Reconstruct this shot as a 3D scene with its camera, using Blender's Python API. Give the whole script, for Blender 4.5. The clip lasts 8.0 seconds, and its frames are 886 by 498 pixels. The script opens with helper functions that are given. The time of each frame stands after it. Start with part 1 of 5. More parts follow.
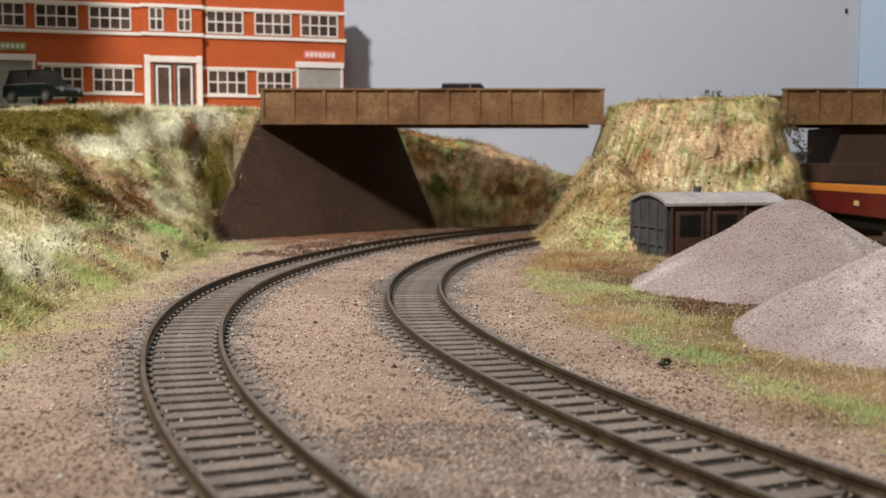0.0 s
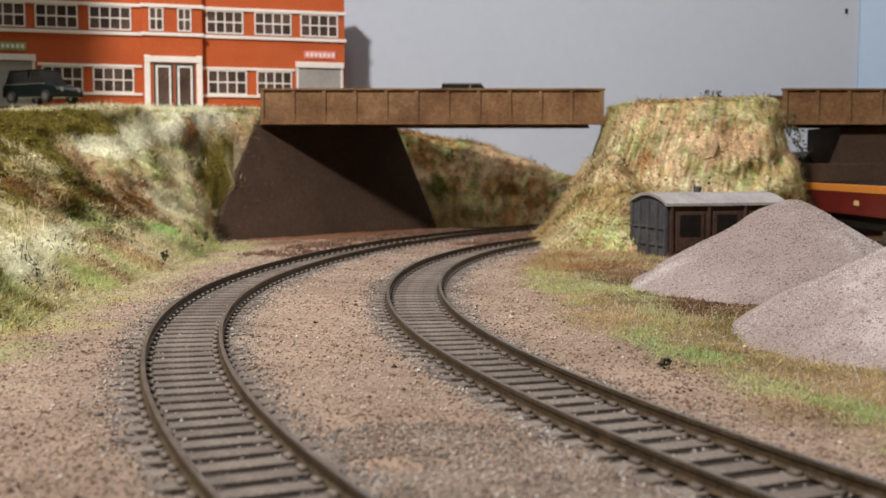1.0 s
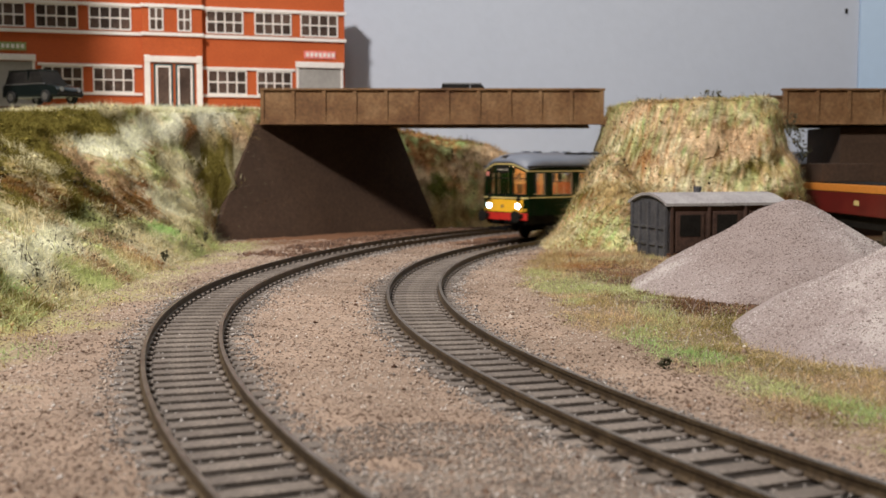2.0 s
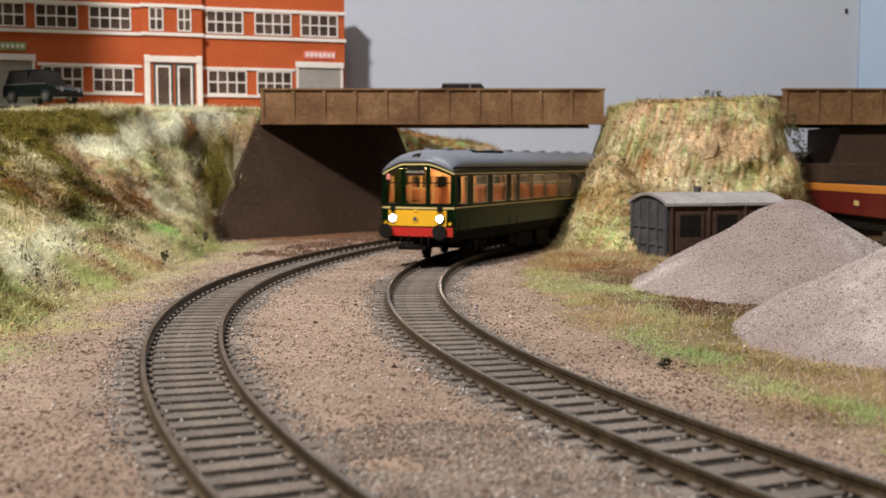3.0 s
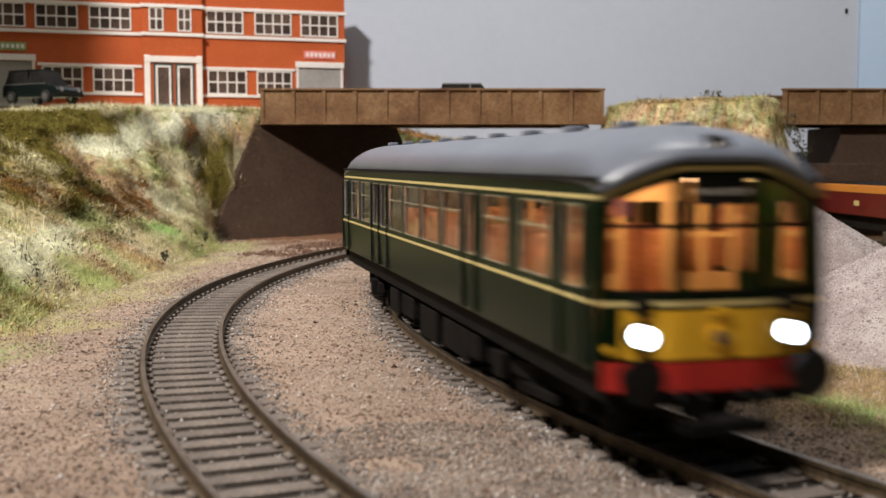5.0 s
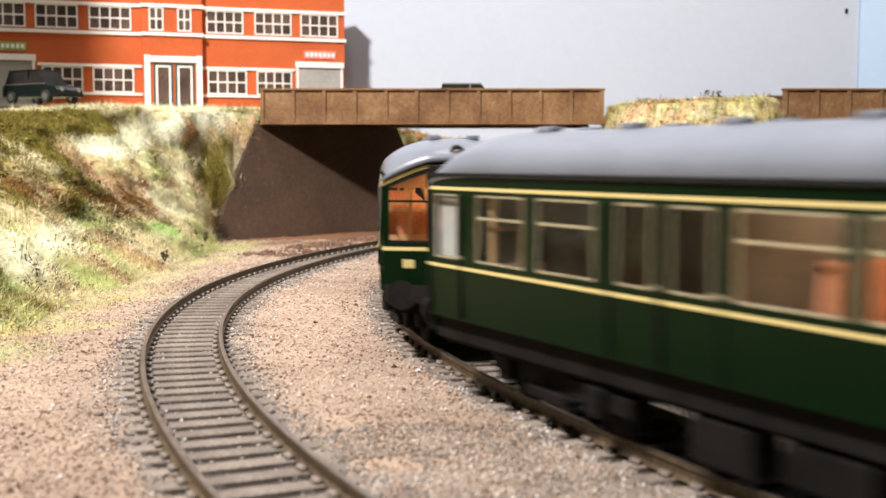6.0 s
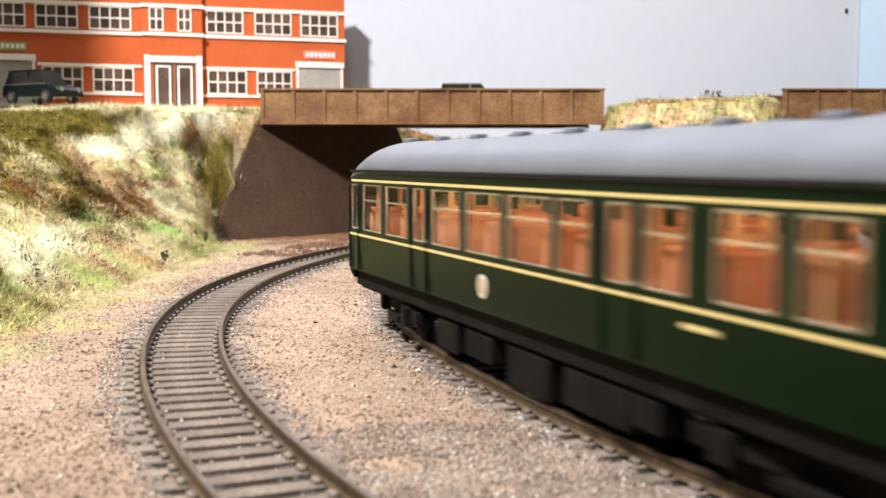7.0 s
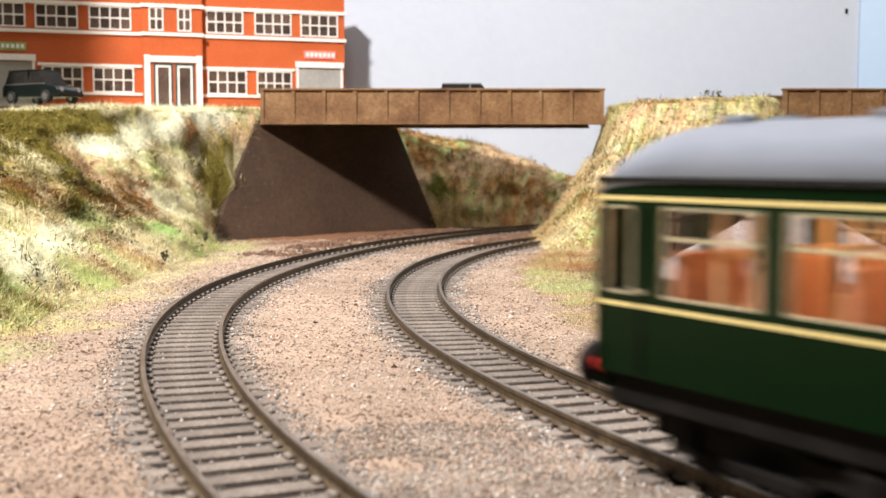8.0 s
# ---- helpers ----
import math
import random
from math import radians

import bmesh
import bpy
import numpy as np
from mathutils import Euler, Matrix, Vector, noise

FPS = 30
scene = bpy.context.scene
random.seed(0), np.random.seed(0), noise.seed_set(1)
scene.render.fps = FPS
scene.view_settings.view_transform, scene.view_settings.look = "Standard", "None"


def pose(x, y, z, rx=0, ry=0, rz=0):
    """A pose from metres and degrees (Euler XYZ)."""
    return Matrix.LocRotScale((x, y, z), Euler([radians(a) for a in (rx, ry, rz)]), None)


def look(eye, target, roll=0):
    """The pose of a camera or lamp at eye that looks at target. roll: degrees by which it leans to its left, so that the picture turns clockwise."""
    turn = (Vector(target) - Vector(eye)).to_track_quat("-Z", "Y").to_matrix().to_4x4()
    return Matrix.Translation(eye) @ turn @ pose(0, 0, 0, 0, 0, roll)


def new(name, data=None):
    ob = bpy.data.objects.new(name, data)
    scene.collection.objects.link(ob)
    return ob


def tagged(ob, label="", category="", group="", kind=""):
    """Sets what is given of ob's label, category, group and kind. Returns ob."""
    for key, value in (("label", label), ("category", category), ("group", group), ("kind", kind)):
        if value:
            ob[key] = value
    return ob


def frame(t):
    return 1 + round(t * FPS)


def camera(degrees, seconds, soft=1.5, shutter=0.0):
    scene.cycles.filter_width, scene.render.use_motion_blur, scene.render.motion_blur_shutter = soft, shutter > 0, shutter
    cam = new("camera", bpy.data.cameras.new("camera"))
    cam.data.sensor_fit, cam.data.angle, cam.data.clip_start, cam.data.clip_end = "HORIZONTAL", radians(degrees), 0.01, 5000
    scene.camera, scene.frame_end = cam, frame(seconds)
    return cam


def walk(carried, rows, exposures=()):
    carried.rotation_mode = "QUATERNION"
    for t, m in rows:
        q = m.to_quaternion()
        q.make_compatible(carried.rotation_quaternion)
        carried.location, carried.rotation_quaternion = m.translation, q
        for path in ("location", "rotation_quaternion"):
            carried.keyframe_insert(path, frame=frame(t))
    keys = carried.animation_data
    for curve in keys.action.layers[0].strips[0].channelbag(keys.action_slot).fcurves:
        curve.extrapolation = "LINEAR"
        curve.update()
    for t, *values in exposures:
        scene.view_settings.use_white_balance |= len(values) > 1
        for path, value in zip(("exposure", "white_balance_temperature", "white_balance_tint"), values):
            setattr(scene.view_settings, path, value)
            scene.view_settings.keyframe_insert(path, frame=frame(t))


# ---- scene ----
# A 1:76 model railway. Lengths below are in millimetres unless they go through S.
S = 0.001
CAM_H = 42.13          # lens above the rail tops
cam = camera(42.8, 8.0, soft=1.4, shutter=0.75)
cam.data.dof.use_dof = True
cam.data.dof.focus_distance = 0.33
cam.data.dof.aperture_fstop = 38.0
CAM_POSE = pose(0, 0, CAM_H * S, 90 - 4.38, 0, 0)
walk(cam, [(0.0, CAM_POSE), (8.0, CAM_POSE)],
     exposures=[(0.0, 0.0), (4.0, 0.0), (4.6, -0.1), (5.2, 0.25), (5.8, 0.82), (6.5, 0.92), (8.0, 0.90)])

# ---- light ----
world = bpy.data.worlds.new("world")
scene.world = world
world.use_nodes = True
world.node_tree.nodes["Background"].inputs[0].default_value = (0.75, 0.82, 1.0, 1)
world.node_tree.nodes["Background"].inputs[1].default_value = 0.25


def lamp(name, eye, target, watts, size, colour, spread=180):
    data = bpy.data.lights.new(name, "AREA")
    data.shape, data.size, data.energy, data.color = "DISK", size * S, watts, colour
    data.spread = radians(spread)
    ob = new(name, data)
    ob.matrix_world = look([c * S for c in eye], [c * S for c in target])
    return ob


# weak front fill, added; the main layout lamp is the next one
lamp("layout_lamp", (-100, -260, 1080), (0, 500, 0), 0.8, 90, (1.0, 0.935, 0.86))
lamp("layout_lamp", (-376, -58, 745), (-60, 640, 40), 7.3, 80, (1.0, 0.935, 0.875), 136)
# unseen overhead fills, added: one broad, one to lift the far bank
lamp("fill_lamp", (-300, -300, 1500), (-100, 500, 0), 1.3, 900, (1.0, 0.97, 0.93))
lamp("fill_lamp", (220, 640, 1150), (160, 740, 0), 4.7, 500, (1.0, 0.97, 0.93))


# ---- materials ----
def surface(name, colours, rough=0.7, metal=0.0, scale=60.0, fine=900.0, bump=0.0002, mix=0.35, island=0.0, rand=0.0, spec=0.4, sharp=0.0):
    """Node material: blotches of the given colours at one scale, grain at a finer one, relief. scale: per metre."""
    m = bpy.data.materials.new(name)
    m.use_nodes = True
    nt = m.node_tree
    n, link = nt.nodes, nt.links.new
    bsdf = n["Principled BSDF"]
    bsdf.inputs["Roughness"].default_value = rough
    bsdf.inputs["Metallic"].default_value = metal
    bsdf.inputs["Specular IOR Level"].default_value = spec
    tc = n.new("ShaderNodeTexCoord")
    big = n.new("ShaderNodeTexNoise")
    big.inputs["Scale"].default_value = scale
    big.inputs["Detail"].default_value = 5
    big.inputs["Roughness"].default_value = 0.62
    link(tc.outputs["Object"], big.inputs["Vector"])
    value = big.outputs["Fac"]
    for amount, node, out in ((island, "ShaderNodeNewGeometry", "Random Per Island"), (rand, "ShaderNodeObjectInfo", "Random")):
        if amount:
            src = n.new(node)
            ma = n.new("ShaderNodeMath")
            ma.operation = "MULTIPLY_ADD"
            ma.inputs[1].default_value, ma.inputs[2].default_value = amount, -amount / 2
            link(src.outputs[out], ma.inputs[0])
            ad = n.new("ShaderNodeMath")
            ad.operation = "ADD"
            link(value, ad.inputs[0])
            link(ma.outputs[0], ad.inputs[1])
            value = ad.outputs[0]
    ramp = n.new("ShaderNodeValToRGB")
    el = ramp.color_ramp.elements
    k = len(colours)
    lo, hi = 0.32 + sharp, 0.68 - sharp
    for i, c in enumerate(colours):
        p = lo + (hi - lo) * (i / (k - 1) if k > 1 else 0)
        e = el[0] if i == 0 else (el[1] if i == 1 else el.new(p))
        e.position, e.color = p, (*c, 1)
    if k == 1:
        el[1].color = (*colours[0], 1)
    link(value, ramp.inputs[0])
    grain = n.new("ShaderNodeTexNoise")
    grain.inputs["Scale"].default_value = fine
    grain.inputs["Detail"].default_value = 3
    link(tc.outputs["Object"], grain.inputs["Vector"])
    dark = n.new("ShaderNodeMapRange")
    dark.inputs["To Min"].default_value, dark.inputs["To Max"].default_value = 1 - mix, 1 + mix
    dark.inputs["From Min"].default_value, dark.inputs["From Max"].default_value = 0.3, 0.7
    link(grain.outputs["Fac"], dark.inputs[0])
    mul = n.new("ShaderNodeVectorMath")
    mul.operation = "SCALE"
    link(ramp.outputs[0], mul.inputs[0])
    link(dark.outputs[0], mul.inputs["Scale"])
    link(mul.outputs[0], bsdf.inputs["Base Color"])
    if bump:
        b = n.new("ShaderNodeBump")
        b.inputs["Strength"].default_value, b.inputs["Distance"].default_value = 0.7, bump
        link(grain.outputs["Fac"], b.inputs["Height"])
        link(b.outputs[0], bsdf.inputs["Normal"])
    return m


def flock(name, translucent=0.3, fine=500.0, bump=0.0):
    """Scatter whose colour lies on the mesh as the attribute "flock", with grain; thin fibres let light through."""
    m = bpy.data.materials.new(name)
    m.use_nodes = True
    n, link = m.node_tree.nodes, m.node_tree.links.new
    n.remove(n["Principled BSDF"])
    tc, grain, dark, col, mul = (n.new("ShaderNode" + k) for k in ("TexCoord", "TexNoise", "MapRange", "Attribute", "VectorMath"))
    col.attribute_name = "flock"
    grain.inputs["Scale"].default_value, grain.inputs["Detail"].default_value = fine, 4
    link(tc.outputs["Object"], grain.inputs["Vector"])
    dark.inputs["From Min"].default_value, dark.inputs["From Max"].default_value = 0.3, 0.7
    dark.inputs["To Min"].default_value, dark.inputs["To Max"].default_value = 0.72, 1.22
    link(grain.outputs["Fac"], dark.inputs[0])
    mul.operation = "SCALE"
    link(col.outputs["Color"], mul.inputs[0])
    link(dark.outputs[0], mul.inputs["Scale"])
    dif, tra, mx = n.new("ShaderNodeBsdfDiffuse"), n.new("ShaderNodeBsdfTranslucent"), n.new("ShaderNodeMixShader")
    for b in (dif, tra):
        link(mul.outputs[0], b.inputs["Color"])
    mx.inputs[0].default_value = translucent
    link(dif.outputs[0], mx.inputs[1])
    link(tra.outputs[0], mx.inputs[2])
    link(mx.outputs[0], n["Material Output"].inputs[0])
    if bump:
        b = n.new("ShaderNodeBump")
        b.inputs["Strength"].default_value, b.inputs["Distance"].default_value = 0.7, bump
        link(grain.outputs["Fac"], b.inputs["Height"])
        link(b.outputs[0], dif.inputs["Normal"])
    return m


def glow(name, colour, strength):
    m = bpy.data.materials.new(name)
    m.use_nodes = True
    b = m.node_tree.nodes["Principled BSDF"]
    b.inputs["Base Color"].default_value = (*colour, 1)
    b.inputs["Emission Color"].default_value = (*colour, 1)
    b.inputs["Emission Strength"].default_value = strength
    return m


def glazing(name, tint=(1, 1, 1), gloss=0.05):
    m = bpy.data.materials.new(name)
    m.use_nodes = True
    n, link = m.node_tree.nodes, m.node_tree.links.new
    n.remove(n["Principled BSDF"])
    tr, gl, mx, fr = (n.new("ShaderNodeBsdf" + k) if k in ("Transparent", "Glossy") else n.new("ShaderNode" + k) for k in ("Transparent", "Glossy", "MixShader", "Fresnel"))
    tr.inputs[0].default_value = (*tint, 1)
    gl.inputs["Roughness"].default_value = gloss
    fr.inputs[0].default_value = 1.3
    link(fr.outputs[0], mx.inputs[0])
    link(tr.outputs[0], mx.inputs[1])
    link(gl.outputs[0], mx.inputs[2])
    link(mx.outputs[0], n["Material Output"].inputs[0])
    return m


M_EARTH = flock("sandy_ballast", 0.0, 1500, 0.0006)
M_STONE = surface("ballast_grain", [(0.15, 0.10, 0.075), (0.28, 0.20, 0.15), (0.33, 0.245, 0.19), (0.37, 0.285, 0.23), (0.50, 0.42, 0.36)], 0.9, scale=30, fine=2500, bump=0.0001, mix=0.2, island=0.42, spec=0.2)
M_GREY = surface("track_ballast", [(0.105, 0.092, 0.085), (0.185, 0.16, 0.145), (0.25, 0.22, 0.20), (0.40, 0.365, 0.34)], 0.85, scale=60, fine=2500, bump=0.0001, mix=0.25, island=0.6)
M_SLEEPER = surface("weathered_sleeper", [(0.125, 0.102, 0.086), (0.195, 0.162, 0.137)], 0.8, scale=200, fine=1800, bump=0.00015, rand=0.35)
# near-black: the shade of the sleeper gaps is put into this colour
M_BEDSHADE = surface("trackbed_shade", [(0.014, 0.010, 0.008), (0.04, 0.03, 0.023)], 0.95, scale=150, fine=1800, bump=0.0003)
M_SOIL = surface("red_brown_soil", [(0.06, 0.03, 0.018), (0.13, 0.07, 0.045), (0.19, 0.11, 0.07)], 0.95, scale=60, fine=1800, bump=0.0002, island=0.4)
M_RAIL = surface("painted_rail", [(0.055, 0.036, 0.022), (0.12, 0.085, 0.05)], 0.5, 0.35, scale=150, fine=1200, bump=0.00005)
M_RAILTOP = surface("polished_rail_head", [(0.20, 0.16, 0.12), (0.34, 0.29, 0.24)], 0.35, 0.9, scale=120, fine=1500, bump=0.00002)
M_BANK = flock("bank_scatter", 0.0, 700, 0.001)
M_FIBRE = flock("static_grass")
M_TWIG = surface("dark_foam", [(0.03, 0.025, 0.012), (0.07, 0.065, 0.03), (0.13, 0.12, 0.07)], 0.9, scale=200, fine=1500, bump=0.0001, island=0.3)
M_ABUT = surface("brown_abutment", [(0.042, 0.0225, 0.0130), (0.066, 0.037, 0.022)], 0.85, scale=25, fine=500, bump=0.0002, mix=0.2)
M_GIRDER = surface("rusty_girder", [(0.105, 0.046, 0.018), (0.175, 0.09, 0.037), (0.235, 0.135, 0.063)], 0.75, scale=50, fine=600, bump=0.0002, mix=0.25)
M_BRICK = surface("orange_brick", [(0.42, 0.080, 0.018), (0.50, 0.104, 0.026)], 0.8, scale=30, fine=900, bump=0.0001, mix=0.12)
M_TRIM = surface("white_trim", [(0.74, 0.68, 0.64), (0.82, 0.77, 0.74)], 0.6, scale=60, fine=700, bump=0.00005, mix=0.06)
M_WINDARK = surface("dark_glazing", [(0.05, 0.035, 0.03), (0.12, 0.08, 0.065)], 0.25, scale=60, fine=500, bump=0, mix=0.2, rand=0.35)
M_SHUTTER = surface("grey_shutter", [(0.36, 0.34, 0.32), (0.42, 0.40, 0.38)], 0.6, scale=40, fine=500, bump=0.0001, mix=0.08)
M_DOOR = surface("teal_door", [(0.03, 0.06, 0.065), (0.05, 0.085, 0.09)], 0.4, scale=60, fine=500, bump=0)
M_TARMAC = surface("tarmac", [(0.05, 0.048, 0.045), (0.085, 0.08, 0.075)], 0.9, scale=50, fine=1500, bump=0.0002)
M_SKY = surface("painted_sky", [(0.455, 0.50, 0.59), (0.495, 0.54, 0.63)], 0.9, scale=3, fine=150, bump=0.0003, mix=0.015)
M_SKYBLUE = surface("painted_sky_blue", [(0.45, 0.60, 0.80), (0.50, 0.65, 0.84)], 0.9, scale=3, fine=150, bump=0.0003, mix=0.015)
M_WALL = surface("room_wall", [(0.24, 0.23, 0.22), (0.28, 0.27, 0.26)], 0.9, scale=2, fine=60, bump=0.0005, mix=0.05)
M_GREENPAINT = surface("coach_green", [(0.0011, 0.0080, 0.0019), (0.0014, 0.0098, 0.0024)], 0.3, scale=30, fine=600, bump=0.00001, mix=0.06, spec=0.09)
M_ROOF = surface("roof_grey", [(0.13, 0.145, 0.18), (0.16, 0.175, 0.215)], 0.33, scale=40, fine=700, bump=0.00002, mix=0.06, spec=0.5)
M_CREAM = surface("cream_lining", [(0.62, 0.50, 0.21)], 0.5, scale=60, fine=600, bump=0, mix=0.05)
M_YELLOW = surface("warning_yellow", [(0.80, 0.43, 0.02), (0.84, 0.46, 0.03)], 0.4, scale=60, fine=600, bump=0, mix=0.04)
M_RED = surface("beam_red", [(0.45, 0.02, 0.015), (0.52, 0.03, 0.02)], 0.45, scale=60, fine=600, bump=0, mix=0.08)
M_BLACK = surface("underframe_black", [(0.006, 0.0055, 0.005), (0.016, 0.014, 0.012)], 0.75, scale=120, fine=900, bump=0.00005, mix=0.3, spec=0.15)
M_UNDER = surface("deep_black_underframe", [(0.004, 0.0036, 0.0034), (0.011, 0.0095, 0.0085)], 0.8, scale=120, fine=900, bump=0.00005, mix=0.3, spec=0.1)
M_SILVER = surface("silver_car_paint", [(0.30, 0.30, 0.31), (0.36, 0.36, 0.37)], 0.25, 0.4, scale=60, fine=600, bump=0, mix=0.05)
M_ROOFBLUE = surface("blue_grey_roof", [(0.06, 0.08, 0.11), (0.09, 0.11, 0.145)], 0.5, scale=40, fine=600, bump=0, mix=0.1)
M_STEEL = surface("wheel_steel", [(0.25, 0.23, 0.21), (0.4, 0.37, 0.34)], 0.35, 0.9, scale=150, fine=900, bump=0)
M_SEAT = surface("orange_seat", [(0.33, 0.125, 0.06), (0.42, 0.18, 0.10)], 0.7, scale=200, fine=1200, bump=0, mix=0.15)
M_INNER = surface("tan_interior", [(0.38, 0.23, 0.12), (0.45, 0.29, 0.16)], 0.7, scale=60, fine=900, bump=0, mix=0.08)
M_CHROME = surface("bright_metal", [(0.62, 0.6, 0.57)], 0.25, 0.9, scale=60, fine=600, bump=0, mix=0.05)
M_PALE = surface("pale_print", [(0.62, 0.58, 0.5)], 0.6, scale=60, fine=600, bump=0, mix=0.1)
M_GLASS = glazing("window_glass")
M_HEAD = glow("headlight_glow", (0.74, 0.86, 1.0), 25.0)
M_FROST = surface("frosted_pane", [(0.30, 0.31, 0.30), (0.36, 0.36, 0.35)], 0.5, scale=60, fine=500, bump=0, mix=0.05)
M_STRIP = glow("cabin_light", (1.0, 0.62, 0.30), 17.0)
M_CABLAMP = glow("cab_lamp", (1.0, 0.66, 0.25), 20.0)
M_WAGON = surface("brown_van_side", [(0.035, 0.018, 0.013), (0.075, 0.04, 0.03)], 0.75, scale=120, fine=900, bump=0.0001, mix=0.3)
M_WAGONEND = surface("slate_van_end", [(0.05, 0.05, 0.056), (0.09, 0.088, 0.095)], 0.75, scale=120, fine=900, bump=0.0001, mix=0.25)
M_VANROOF = surface("grey_van_roof", [(0.27, 0.25, 0.255), (0.38, 0.36, 0.36)], 0.85, scale=80, fine=1200, bump=0.0002, mix=0.2)
M_RUST = surface("rust_brown", [(0.10, 0.04, 0.02), (0.19, 0.09, 0.05)], 0.85, scale=120, fine=900, bump=0.0001, mix=0.3)
M_HEAP = surface("pinkish_gravel", [(0.16, 0.115, 0.105), (0.25, 0.198, 0.183), (0.275, 0.222, 0.208), (0.30, 0.247, 0.236), (0.48, 0.43, 0.41)], 0.85, scale=14, fine=2500, bump=0.0001, mix=0.15, island=0.38)
M_GREYSAND = surface("grey_sand", [(0.13, 0.105, 0.09), (0.22, 0.18, 0.152), (0.29, 0.245, 0.21), (0.40, 0.35, 0.31)], 0.9, scale=60, fine=2500, bump=0.0001, mix=0.2, island=0.4)
M_MAROON = surface("maroon_paint", [(0.11, 0.009, 0.009), (0.15, 0.013, 0.012)], 0.4, scale=60, fine=600, bump=0, mix=0.08)
M_ORANGE = surface("orange_band", [(0.65, 0.24, 0.04)], 0.5, scale=60, fine=600, bump=0, mix=0.1)
M_CARGREEN = surface("dark_car_paint", [(0.005, 0.008, 0.0075), (0.008, 0.012, 0.011)], 0.15, 0.1, scale=60, fine=600, bump=0, mix=0.05, spec=0.6)
M_TYRE = surface("tyre", [(0.012, 0.012, 0.012), (0.025, 0.024, 0.023)], 0.85, scale=200, fine=900, bump=0)
M_SIGNG = surface("green_sign", [(0.22, 0.30, 0.10), (0.28, 0.34, 0.12)], 0.6, scale=200, fine=900, bump=0)
M_SIGNR = surface("red_sign", [(0.72, 0.22, 0.20), (0.8, 0.3, 0.27)], 0.6, scale=200, fine=900, bump=0)


# ---- mesh building ----
class Build:
    """Collects faces in millimetres for one mesh."""

    def __init__(self):
        self.v, self.f = [], []

    def poly(self, pts):
        i = len(self.v)
        self.v += [tuple(p) for p in pts]
        self.f.append(tuple(range(i, i + len(pts))))
        return self

    def box(self, x0, x1, y0, y1, z0, z1):
        i = len(self.v)
        self.v += [(x, y, z) for x in (x0, x1) for y in (y0, y1) for z in (z0, z1)]
        for q in ((0, 1, 3, 2), (4, 6, 7, 5), (0, 4, 5, 1), (2, 3, 7, 6), (0, 2, 6, 4), (1, 5, 7, 3)):
            self.f.append(tuple(i + k for k in q))
        return self

    def grid(self, rows, close=False):
        """Quads between rows of points."""
        i, n = len(self.v), len(rows[0])
        for r in rows:
            self.v += [tuple(p) for p in r]
        for a in range(len(rows) - 1):
            for b in range(n if close else n - 1):
                c = (b + 1) % n
                self.f.append((i + a * n + b, i + a * n + c, i + (a + 1) * n + c, i + (a + 1) * n + b))
        return self

    def tube(self, path, r, n=8, cap=True):
        """A round bar along a path of points; r may be a list."""
        rows = []
        path = [Vector(p) for p in path]
        for k, p in enumerate(path):
            d = (path[min(k + 1, len(path) - 1)] - path[max(k - 1, 0)]).normalized()
            a = d.orthogonal().normalized() if abs(d.z) > 0.9 else d.cross(Vector((0, 0, 1))).normalized()
            b = d.cross(a)
            rr = r[k] if isinstance(r, (list, tuple)) else r
            rows.append([p + (a * math.cos(t) + b * math.sin(t)) * rr for t in [2 * math.pi * j / n for j in range(n)]])
        self.grid(rows, True)
        if cap:
            self.poly(rows[0][::-1])
            self.poly(rows[-1])
        return self

    def prism(self, outline, axis, a, b):
        """An outline of pairs pushed along an axis (0, 1, 2) from a to b."""
        def at(p, s):
            q = list(p)
            q.insert(axis, s)
            return q
        lo, hi = [at(p, a) for p in outline], [at(p, b) for p in outline]
        self.grid([lo, hi], True)
        self.poly(lo[::-1])
        self.poly(hi)
        return self


def part(name, b, material, parent=None, label="", bevel=0.0, smooth=False, thick=0.0):
    """One mesh object from a Build, under a thing or a part."""
    me = bpy.data.meshes.new(name)
    me.from_pydata([(x * S, y * S, z * S) for x, y, z in b.v], [], b.f)
    bm = bmesh.new()
    bm.from_mesh(me)
    bmesh.ops.remove_doubles(bm, verts=bm.verts, dist=0.00001)
    bmesh.ops.recalc_face_normals(bm, faces=bm.faces)
    if bevel:
        sharp = [e for e in bm.edges if len(e.link_faces) == 2 and e.calc_face_angle(0) > 0.6]
        bmesh.ops.bevel(bm, geom=sharp, offset=bevel * S, segments=2, affect="EDGES", profile=0.6)
    bm.to_mesh(me)
    bm.free()
    if smooth:
        me.polygons.foreach_set("use_smooth", [True] * len(me.polygons))
        me.set_sharp_from_angle(angle=radians(38))
    me.materials.append(material)
    ob = new(name, me)
    ob.parent = parent
    if label:
        tagged(ob, label)
    if thick:
        mod = ob.modifiers.new("thickness", "SOLIDIFY")
        mod.thickness, mod.offset = thick * S, -1
    return ob


def same_mesh(ob, name, m, parent):
    o = new(name, ob.data)
    o.parent = parent
    o.matrix_basis = m
    return o


def at(x, y, z, rx=0, ry=0, rz=0):
    return pose(x * S, y * S, z * S, rx, ry, rz)


def empty(name, label, category, m=None, group="", kind=""):
    ob = new(name)
    ob.empty_display_size = 0.01
    if m is not None:
        ob.matrix_basis = m
    return tagged(ob, label, category, group, kind)


